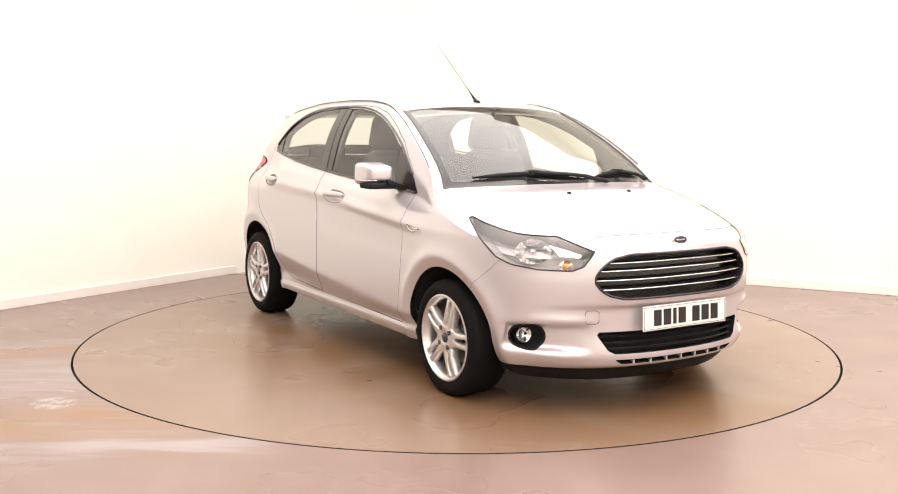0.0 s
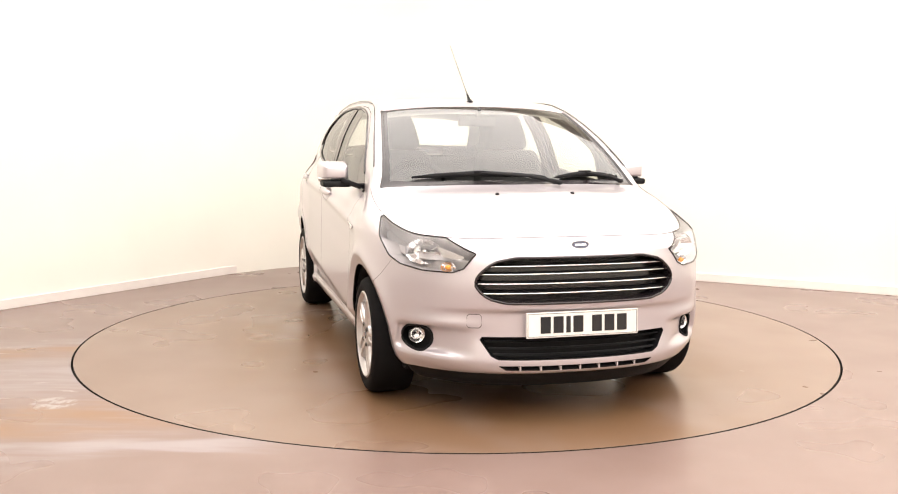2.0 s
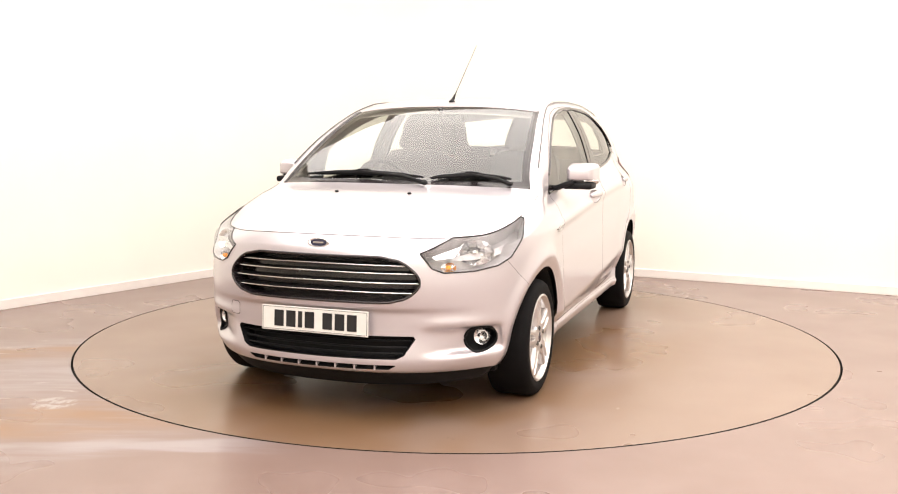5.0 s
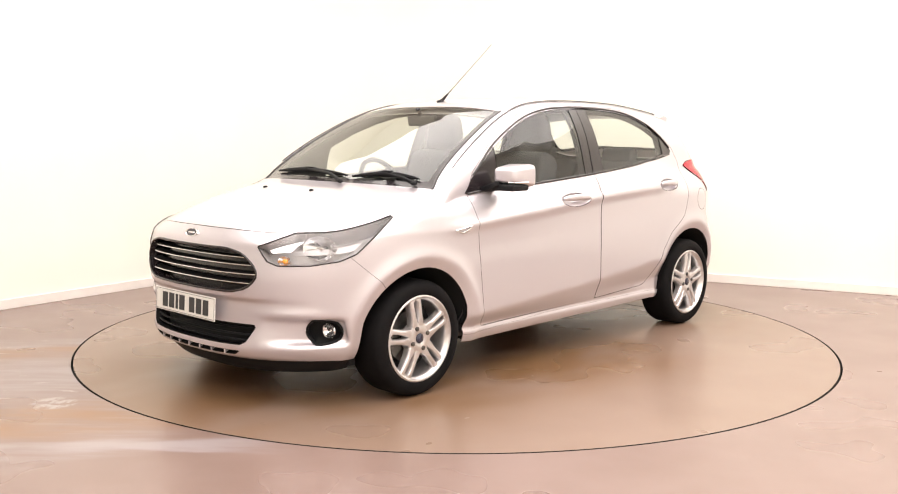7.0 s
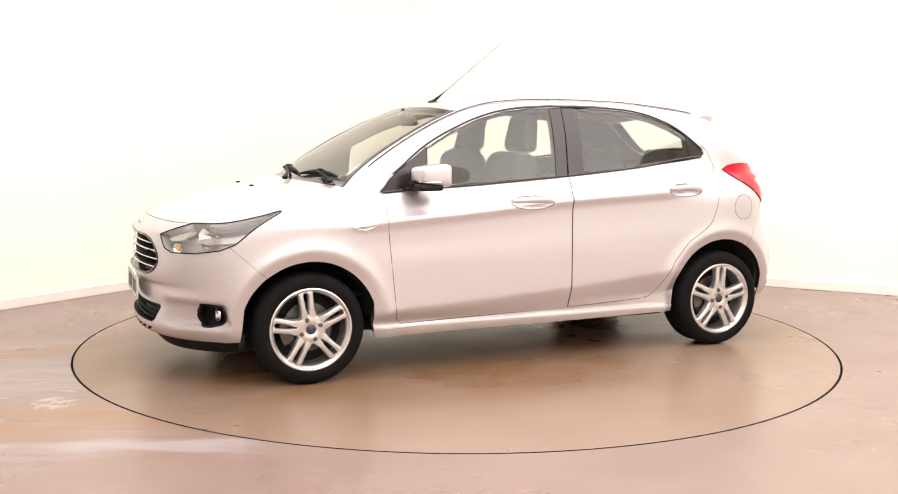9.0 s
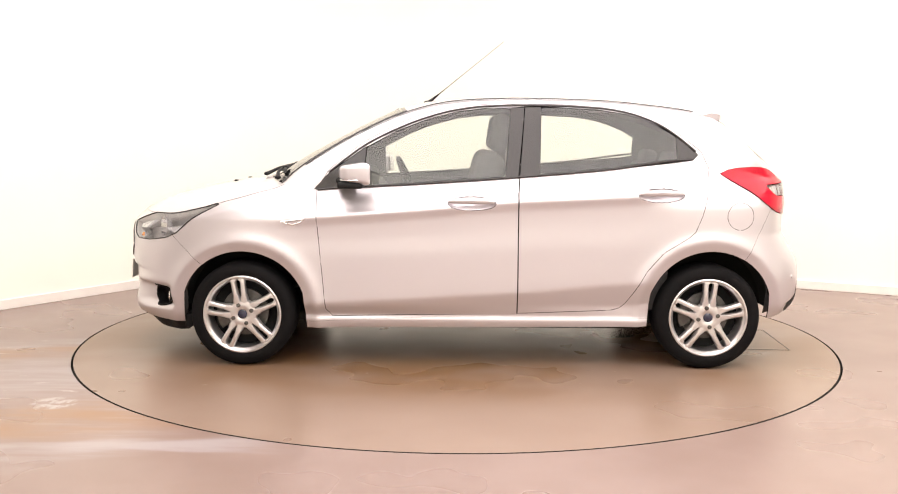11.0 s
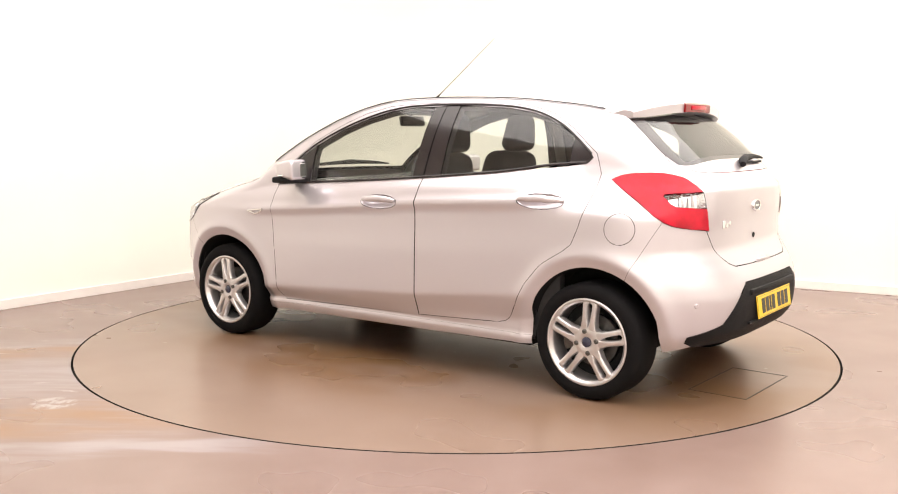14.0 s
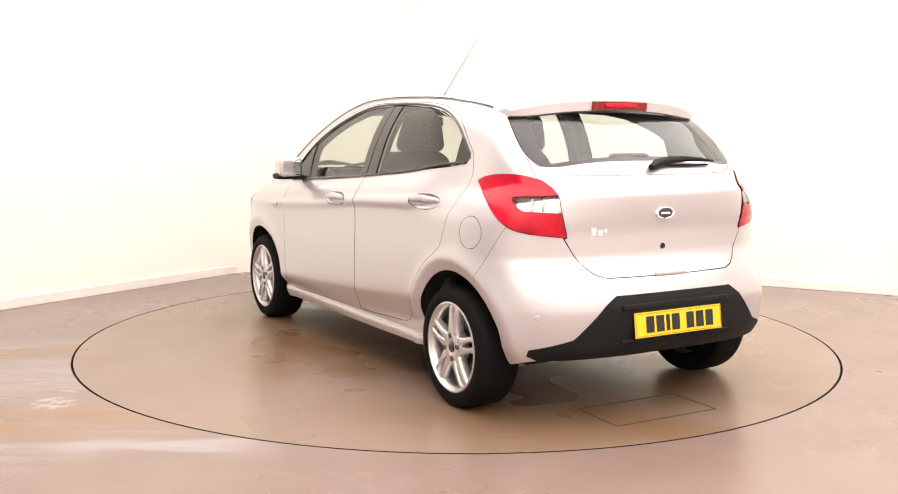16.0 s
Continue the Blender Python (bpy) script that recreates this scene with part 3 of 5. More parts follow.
C("front", [(-0.01, 0.266), (0.36, 0.266), (0.33, 0.248), (-0.01, 0.246)], SLOT, only={FBUMP})
C("front", oval(0.664, 0.364, 0.054, 0.057), FOG, only={FBUMP})


C("frontdiag", [(-1.050, 0.754), (-1.005, 0.690), (-0.955, 0.671), (-0.81, 0.673), (-0.68, 0.690), (-0.605, 0.720), (-0.52, 0.800), (-0.447, 0.874), (-0.487, 0.888), (-0.588, 0.877), (-0.76, 0.850), (-0.95, 0.789)], HEAD)
C("reardiag", [(-0.420, 1.056), (-0.462, 1.078), (-0.509, 1.088), (-0.58, 1.092), (-0.638, 1.090), (-0.69, 1.080), (-0.738, 1.062), (-0.785, 1.030), (-0.812, 1.000), (-0.848, 0.822), (-0.695, 0.840), (-0.640, 0.851), (-0.597, 0.868), (-0.555, 0.896), (-0.518, 0.935), (-0.465, 0.995)], TAILL)
C("side", [(0.874, 0.95), (0.860, 0.80), (0.852, 0.60), (0.842, 0.44), (0.814, 0.315), (0.781, 0.272), (-0.222, 0.292), (-0.222, 0.454), (-0.222, 0.95)], FDOOR)
C("side", [(0.874, 0.95), (-0.222, 0.95), (-0.262, 1.425), (-0.10, 1.428), (0.13, 1.412), (0.30, 1.372), (0.45, 1.308), (0.62, 1.215), (0.80, 1.070)], FDOOR)
for poly in slices([(-0.222, 0.293), (-0.728, 0.313), (-0.775, 0.325), (-0.805, 0.35), (-0.85, 0.42), (-0.914, 0.535), (-1.0, 0.635), (-1.126, 0.713), (-1.165, 0.745), (-1.20, 0.83)], 0.95):
    C("side", poly, RDOOR, only={NONE, RDOOR})
C("side", [(-1.20, 0.83), (-1.235, 0.95), (-1.20, 0.95)], RDOOR, only={NONE})
C("side", [(-0.222, 0.95), (-1.235, 0.95), (-1.255, 1.08), (-1.215, 1.175), (-1.06, 1.298), (-0.93, 1.372), (-0.80, 1.405), (-0.65, 1.422), (-0.262, 1.428)], RDOOR, only={NONE})
C("side", [(0.885, 0.958), (0.615, 0.982), (0.60, 1.19), (0.80, 1.045)], SAIL, only={FDOOR, NONE})
C("side", [(0.605, 0.983), (-0.150, 1.026), (-0.182, 1.404), (-0.05, 1.401), (0.11, 1.381), (0.27, 1.339), (0.437, 1.274), (0.60, 1.185)], FGLASS, only={FDOOR})
C("side", [(-0.150, 1.026), (-0.222, 1.031), (-0.262, 1.408), (-0.182, 1.404)], FPILLAR, only={FDOOR})
C("side", [(-0.222, 1.031), (-0.338, 1.039), (-0.352, 1.410), (-0.262, 1.408)], RPILLAR, only={RDOOR})
C("side", [(-0.338, 1.039), (-1.08, 1.113), (-1.08, 1.252), (-1.0, 1.302), (-0.90, 1.345), (-0.81, 1.372), (-0.66, 1.395), (-0.352, 1.410)], RGLASS, only={RDOOR})
C("side", [(-1.08, 1.113), (-1.17, 1.128), (-1.195, 1.155), (-1.17, 1.182), (-1.08, 1.252)], CORNERTRIM, only={RDOOR})
C("side", [(0.92, 0.1), (0.92, 0.272), (0.781, 0.272), (-0.228, 0.292), (-0.80, 0.316), (-0.93, 0.316), (-0.93, 0.1)], SILLP, only={NONE})
arch_f, arch_r = [[(cx + r + 0.003, 0.08)] + [(cx + r * math.cos(a), cz + r * math.sin(a)) for a in np.linspace(-0.2, math.pi + 0.2, 40)] + [(cx - r - 0.003, 0.08)] for cx, cz, r in ARCHES]
for arch in (arch_f, arch_r):
    C("side", arch, HOLE)
C("side", oval(0.028, 0.893, 0.127, 0.036), FCUP, only={FDOOR})
C("side", oval(-0.982, 0.941, 0.122, 0.036), RCUP, only={RDOOR})
C("reardiag", [(-0.612, 0.984), (-0.620, 0.992), (-0.86, 1.003), (-0.86, 0.926), (-0.665, 0.939), (-0.640, 0.952)], TAILW, only={TAILL})
C("side", oval(-1.405, 0.832, 0.074, 0.074, 32), FUEL, only={NONE, RBUMP})


def mirrored(bm):
    out = bm.copy()
    for v in out.verts:
        v.co.y *= -1
    bmesh.ops.reverse_faces(out, faces=out.faces)
    return out


def take(bm, layer, label, gap=0.0, lift=0.0):
    """A copy of the faces with a label, with its rim drawn in by gap and all moved out by lift."""
    out = bm.copy()
    lay = out.faces.layers.int["panel"]
    bmesh.ops.delete(out, geom=[f for f in out.faces if f[lay] not in (label if isinstance(label, (set, tuple)) else {label})], context="FACES")
    if gap and out.faces:
        r = bmesh.ops.inset_region(out, faces=out.faces[:], thickness=gap, use_boundary=True, use_even_offset=False)
        bmesh.ops.delete(out, geom=[f for f in r["faces"] if f.is_valid], context="FACES")
    if lift:
        for v in out.verts:
            v.co += body_normal(v.co) * lift
    return out


def inset(bm, gap):
    r = bmesh.ops.inset_region(bm, faces=bm.faces[:], thickness=gap, use_boundary=True, use_even_offset=False)
    bmesh.ops.delete(bm, geom=[f for f in r["faces"] if f.is_valid], context="FACES")
    return bm


def weld(a, b):
    """Both halves of a panel as one mesh."""
    me = bpy.data.meshes.new("tmp")
    b.to_mesh(me)
    a.from_mesh(me)
    bpy.data.meshes.remove(me)
    b.free()
    bmesh.ops.remove_doubles(a, verts=[v for v in a.verts if abs(v.co.y) < 0.012], dist=0.0015)
    return a


def panel(name, bm, mat, parent, label=""):
    """A body panel shaded with the smooth normals of the whole body."""
    ob = finish(name, bm, mat, parent, True, label)
    me = ob.data
    ns = []
    for v in me.vertices:
        ns.append(body_normal(v.co))
    me.normals_split_custom_set_from_vertices(ns)
    return ob


def pair(name, label_id, mat, parents, gap=0.0, lift=0.0, label=""):
    made = []
    for s, par in zip((1, -1), parents):
        bm = take(half, tag, label_id, gap, lift)
        if s < 0:
            b2 = mirrored(bm)
            bm.free()
            bm = b2
        made.append(panel(name, bm, mat, par, label))
    return made


def whole(name, label_id, mat, parent, gap=0.0, lift=0.0, label=""):
    bm = take(half, tag, label_id, 0.0, lift)
    bm = weld(bm, mirrored(bm))
    return panel(name, inset(bm, gap) if gap else bm, mat, parent, label)


G = 0.0034
both = (car, car)
pair("side_panel", NONE, PAINT, both)
fdoors = pair("front_door", FDOOR, PAINT, both, G)
rdoors = pair("rear_door", RDOOR, PAINT, both, G)
pair("window", FGLASS, GLASS, fdoors, 0.0, -0.004, "clear side glass")
pair("window", RGLASS, GLASS, rdoors, 0.0, -0.004, "clear side glass")
pair("pillar_trim", FPILLAR, GLOSS, fdoors, 0.002, 0.0, "black pillar trim")
pair("pillar_trim", RPILLAR, GLOSS, rdoors, 0.002, 0.0, "black pillar trim")
pair("mirror_base", SAIL, GLOSS, fdoors, 0.0, 0.0, "black trim at the mirror foot")
pair("corner_trim", CORNERTRIM, GLOSS, rdoors, 0.0, 0.0, "black corner trim")
whole("front_bumper", FBUMP, PAINT, car, 0.0018)
whole("front_valance", VALANCE, BLACK, car, 0.0, -0.012, "black plastic lower lip")
whole("rear_bumper", RBUMP, PAINT, car, 0.0018)
diff = whole("rear_valance", DIFF, BLACK, car, 0.0, 0.003, "black textured plastic bumper insert")
tailgate = whole("tailgate", GATE, PAINT, car, 0.0035)
pair("sill", SILLP, PAINT, both, 0.001)
pair("fuel_flap", FUEL, PAINT, both[:1], 0.003, 0.0, "round silver fuel flap")
# the right side has no flap: close the opening there
bm = mirrored(take(half, tag, FUEL))
panel("side_panel", bm, PAINT, car)

# ---- top strip: bonnet, windscreen, roof, rear glass ----
NW = len(WS)


def strip_panel(k0, k1, w0, w1, sides=(1, -1)):
    """Both halves of the strip between rows and across-columns; or the rim outside w0..w1."""
    bm = bmesh.new()
    cells = set()
    for k in range(k0, k1):
        for i in range(NW - 1):
            if w0 <= i < w1:
                cells.add((k, i))
    for s in sides:
        vs = {}

        def v(k, i):
            if (k, i) not in vs:
                p = STRIP[k - kf][i]
                vs[(k, i)] = bm.verts.new((p.x, p.y * s, p.z))
            return vs[(k, i)]

        for k, i in sorted(cells):
            q = [v(k, i), v(k, i + 1), v(k + 1, i + 1), v(k + 1, i)]
            bm.faces.new(q if s > 0 else q[::-1])
    bmesh.ops.remove_doubles(bm, verts=bm.verts, dist=0.0004)
    bm.normal_update()
    if sum(f.normal.z for f in bm.faces) < 0:
        bmesh.ops.reverse_faces(bm, faces=bm.faces)
    return bm


def nearest_col(x):
    return min(range(kf, kr + 1), key=lambda k: abs(GRID[k][-1].x - x))


k_cowl, k_head, k_rtop, k_rbot = nearest_col(1.04), nearest_col(0.38), nearest_col(-1.27), kr
wi = max(i for i in range(NW) if WS[i] < 0.945)
panel("bonnet", strip_panel(kf, k_cowl, 0, NW), PAINT, car)
part("windscreen", strip_panel(k_cowl + 2, k_head - 1, 0, wi - 3), SCREEN, car, "clear windscreen glass", sharp=0)
panel("windscreen_border", strip_panel(k_head - 1, k_head, 0, wi), GLOSS, car, "black border band of the windscreen")
for sd in (1, -1):
    panel("windscreen_border", strip_panel(k_cowl + 2, k_head - 1, wi - 3, wi, (sd,)), GLOSS, car, "black border band of the windscreen")
panel("windscreen_border", strip_panel(k_cowl, k_cowl + 2, 0, wi), GLOSS, car, "black border band of the windscreen")
for sd in (1, -1):
    panel("pillar", strip_panel(k_cowl, k_head, wi, NW, (sd,)), PAINT, car)
panel("roof", strip_panel(k_head, k_rtop, 0, NW), PAINT, car)
wr = max(i for i in range(NW) if WS[i] < 0.84)
panel("window_border", strip_panel(k_rbot - 3, k_rbot - 1, 0, wr), GLOSS, tailgate, "black border band of the rear window")
part("rear_window", strip_panel(k_rtop, k_rbot - 3, 0, wr), GLASS, tailgate, "clear rear window glass", sharp=0)
for sd in (1, -1):
    panel("window_border", strip_panel(k_rtop, k_rbot - 1, wr, NW - 2, (sd,)), GLOSS, tailgate, "black border band of the rear window")
panel("hatch_frame", weld(strip_panel(k_rtop, k_rbot - 1, NW - 3, NW), strip_panel(k_rbot - 1, k_rbot, 0, NW)), PAINT, tailgate)

# black sheet just behind the door, hatch and bumper joints, darkens them like shade
seal = take(half, tag, (NONE, FDOOR, RDOOR, FPILLAR, RPILLAR, GATE, RBUMP, FBUMP, SILLP, FUEL), 0.0, -0.006)
panel("joint_shade", weld(seal, mirrored(seal)), material("joint_black", (0.01, 0.01, 0.01), 0.9), car, "black rubber in the panel joints")
bm = bmesh.new()
edge = [GRID[k][-1] for k in range(k_cowl + 1)]
edge = [Vector((p.x, -p.y, p.z)) for p in edge[::-1]] + edge[1:]
tube(bm, [p + body_normal(p) * 0.0002 for p in edge], 0.0015, 6)
part("bonnet_joint", bm, GLOSS, car, "dark joint round the bonnet", sharp=60)

# inner shell: dark trim that backs the panels
inner = take(half, tag, (NONE, FDOOR, RDOOR, FPILLAR, RPILLAR, SAIL, CORNERTRIM, FBUMP, RBUMP, GATE, DIFF, VALANCE, SILLP, FUEL), 0.0, -0.045)
panel("inner_shell", weld(inner, mirrored(inner)), DASH, car, "dark inner trim")
lining = weld(strip_panel(k_head - 2, k_rtop, 0, NW), strip_panel(k_cowl, k_head - 1, wi - 1, NW))
for v in lining.verts:
    v.co += body_normal(v.co) * -0.03
panel("roof_lining", lining, HEADLINE, car, "pale grey headlining")
bay = strip_panel(kf, k_cowl, 0, NW)
for v in bay.verts:
    v.co += body_normal(v.co) * -0.05
panel("engine_cover", bay, LINER, car, "dark engine bay cover")


# ---- wheels ----
TR = 0.284


def wheel_mesh_parts():
    parts = {}
    bm = bmesh.new()
    lathe(bm, [(0.206, 0.094), (0.212, 0.106), (0.226, 0.112), (0.252, 0.110), (0.270, 0.101), (0.279, 0.088), (0.2835, 0.07), (0.2838, 0.0), (0.2835, -0.07), (0.276, -0.088), (0.24, -0.1), (0.2, -0.09), (0.2, 0.09), (0.206, 0.094)], 96)
    bmesh.ops.recalc_face_normals(bm, faces=bm.faces)
    parts["tyre"] = (bm, TYRE, 40)
    bm = bmesh.new()
    lathe(bm, [(0.186, 0.084), (0.190, 0.096), (0.198, 0.101), (0.201, 0.108), (0.205, 0.110), (0.2115, 0.107), (0.2125, 0.100), (0.209, 0.094), (0.206, 0.07)], 96)
    bmesh.ops.recalc_face_normals(bm, faces=bm.faces)
    parts["rim"] = (bm, ALLOY, 40)
    bm = bmesh.new()
    lathe(bm, [(0.196, 0.088), (0.190, 0.080), (0.188, 0.05), (0.182, -0.03), (0.19, -0.09)], 96)
    parts["barrel"] = (bm, ALLOY, 40)
    bm = bmesh.new()
    lathe(bm, [(0.024, 0.098), (0.032, 0.1035), (0.056, 0.1025), (0.074, 0.098), (0.079, 0.088), (0.076, 0.05)], 40)
    bmesh.ops.recalc_face_normals(bm, faces=bm.faces)
    parts["hub"] = (bm, ALLOY, 40)
    bm = bmesh.new()
    lathe(bm, [(0.0005, 0.106), (0.018, 0.105), (0.024, 0.102), (0.025, 0.096)], 32)
    parts["hub_cap"] = (bm, BLUE, 40)
    bm = bmesh.new()
    lathe(bm, [(0.0005, 0.035), (0.06, 0.035), (0.062, 0.025), (0.128, 0.025), (0.130, 0.005)], 48)
    parts["brake_disc"] = (bm, STEEL, 35)
    bm = bmesh.new()
    lathe(bm, [(0.0005, -0.01), (0.188, -0.01)], 40)
    parts["back_plate"] = (bm, LINER, 0)
    bm = bmesh.new()
    prism(bm, [(0.085 * math.cos(a), 0.085 * math.sin(a)) for a in np.linspace(-0.5, 0.5, 7)] + [(0.150 * math.cos(a), 0.150 * math.sin(a)) for a in np.linspace(0.5, -0.5, 7)], 0.012, 0.052, bevel=0.006)
    parts["brake_caliper"] = (bm, STEEL, 35)
    return parts


def spoke_mesh():
    """One double spoke: two ridged bars with a slot between them, closed towards the rim."""
    bm = bmesh.new()
    stations = [(0.055, 0.001, 0.0400), (0.082, 0.003, 0.0395), (0.094, 0.0055, 0.0365), (0.106, 0.0090, 0.0350), (0.145, 0.0115, 0.0365), (0.176, 0.0125, 0.0385), (0.183, 0.0100, 0.0392), (0.188, 0.0005, 0.0395), (0.204, 0.0005, 0.0400)]
    for s in (1, -1):
        rows = []
        for r, a, b in stations:
            top = 0.1005 + 0.0045 * math.sin(min(1.0, (r - 0.05) / 0.14) * math.pi) - 0.10 * max(0.0, r - 0.184)
            prof = ((a, 0.062), (a, top - 0.006), (a + 0.004, top - 0.0012), ((a + b) / 2, top), (b - 0.005, top - 0.0018), (b, top - 0.008), (b, 0.062))
            rows.append([bm.verts.new((r, y * s, z)) for y, z in prof])
        for p, q in zip(rows, rows[1:]):
            for k in range(6):
                f = (p[k], q[k], q[k + 1], p[k + 1])
                bm.faces.new(f if s < 0 else f[::-1])
    bmesh.ops.recalc_face_normals(bm, faces=bm.faces)
    return bm


def build_wheel():
    root = new("wheel")
    root.parent = car
    for name, (bm, mat, sharp) in wheel_mesh_parts().items():
        part(name, bm, mat, root, sharp=sharp)
    first = part("spoke", spoke_mesh(), ALLOY, root, sharp=40)
    first.matrix_basis = pose(0, 0, 0, 0, 0, -90)
    for k in range(1, 5):
        o = new("spoke", first.data)
        o.parent = root
        o.matrix_basis = pose(0, 0, 0, 0, 0, -90 + 72 * k)
    bm = bmesh.new()
    lathe(bm, [(0.0005, 0.1085), (0.006, 0.1085), (0.0080, 0.1065), (0.0115, 0.1065), (0.0120, 0.088)], 14)
    nut = part("wheel_nut", bm, STEEL, root, "dark steel wheel nut", sharp=40)
    nut.matrix_basis = pose(0.0510, 0.0133, 0)
    for k in range(1, 4):
        o = new("wheel_nut", nut.data)
        o.parent = root
        a = math.radians(90 * k) + math.atan2(0.012, 0.046)
        o.matrix_basis = pose(0.0527 * math.cos(a), 0.0527 * math.sin(a), 0)
    return root


first_wheel = build_wheel()
spots = [(1.266, 1, 8), (1.266, -1, 20), (-1.250, 1, -4), (-1.250, -1, 33)]
for i, (wx, s, spin) in enumerate(spots):
    m = pose(wx, 0.714 * s, TR, -90 * s, 0, 0) @ pose(0, 0, 0, 0, 0, spin)
    if i == 0:
        first_wheel.matrix_basis = m
    else:
        copy_thing(first_wheel, m)


def arch_liner(cx, cz, rx, rz, s):
    bm = bmesh.new()
    rows = []
    for a in np.linspace(0.03, math.pi - 0.03, 30):
        x, z = cx + rx * math.cos(a), cz + rz * math.sin(a)
        edge = on_side(x, max(z, 0.26)).y - 0.018
        rows.append([bm.verts.new((x, y * s, z)) for y in (min(edge, 0.80), min(edge, 0.80) - 0.03, 0.55, 0.50)] + [bm.verts.new((cx, 0.50 * s, cz))])
    for a, b in zip(rows, rows[1:]):
        for j in range(4):
            if j < 3:
                bm.faces.new((a[j], b[j], b[j + 1], a[j + 1]))
            else:
                bm.faces.new((a[j], b[j], b[j + 1]))
    part("wheel_arch_liner", bm, LINER, car, sharp=0)


for s in (1, -1):
    for cx, cz, r in ARCHES:
        arch_liner(cx, cz, r + 0.006, r + 0.006, s)


for s in (1, -1):
    bm = bmesh.new()
    box(bm, 1.572, 1.612, 0.58 if s > 0 else -0.70, 0.70 if s > 0 else -0.58, 0.185, 0.262, 0.010, 2)
    part("air_deflector", bm, BLACK, car, "black rubber air deflector")

# ---- lamps ----
def bucket(label_id, depth, side, mat, name, parent, label=""):
    """A hollow pocket behind an opening of the body."""
    bm = take(half, tag, label_id)
    if side == 0:
        bm = weld(bm, mirrored(bm))
    elif side < 0:
        b2 = mirrored(bm)
        bm.free()
        bm = b2
    rim = [e for e in bm.edges if len(e.link_faces) == 1 and not (side != 0 and max(abs(v.co.y) for v in e.verts) < 1e-5)]
    front = {v: bm.verts.new(v.co) for e in rim for v in e.verts}
    for v in [v for v in bm.verts if v.link_faces]:
        v.co -= body_normal(v.co) * depth
    for e in rim:
        v0, v1 = e.verts
        bm.faces.new((v0, v1, front[v1], front[v0]))
    bmesh.ops.recalc_face_normals(bm, faces=bm.faces)
    return part(name, bm, mat, parent, label, sharp=30)


def blob(bm, center, rx, ry, rz, m=None, seg=16):
    r = bmesh.ops.create_uvsphere(bm, u_segments=seg, v_segments=max(8, seg // 2), radius=1.0)
    mm = (Matrix.Translation(center) if m is None else m) @ Matrix.Diagonal((rx, ry, rz, 1))
    bmesh.ops.transform(bm, matrix=mm, verts=r["verts"])
    return bm


def aim(p, n, spin=0.0):
    """A pose at p whose z axis points along n."""
    q = Vector(n).to_track_quat("Z", "Y").to_matrix().to_4x4()
    return Matrix.Translation(p) @ q @ pose(0, 0, 0, 0, 0, spin)


def side_point(p, s):
    return Vector((p[0], p[1] * s, p[2]))


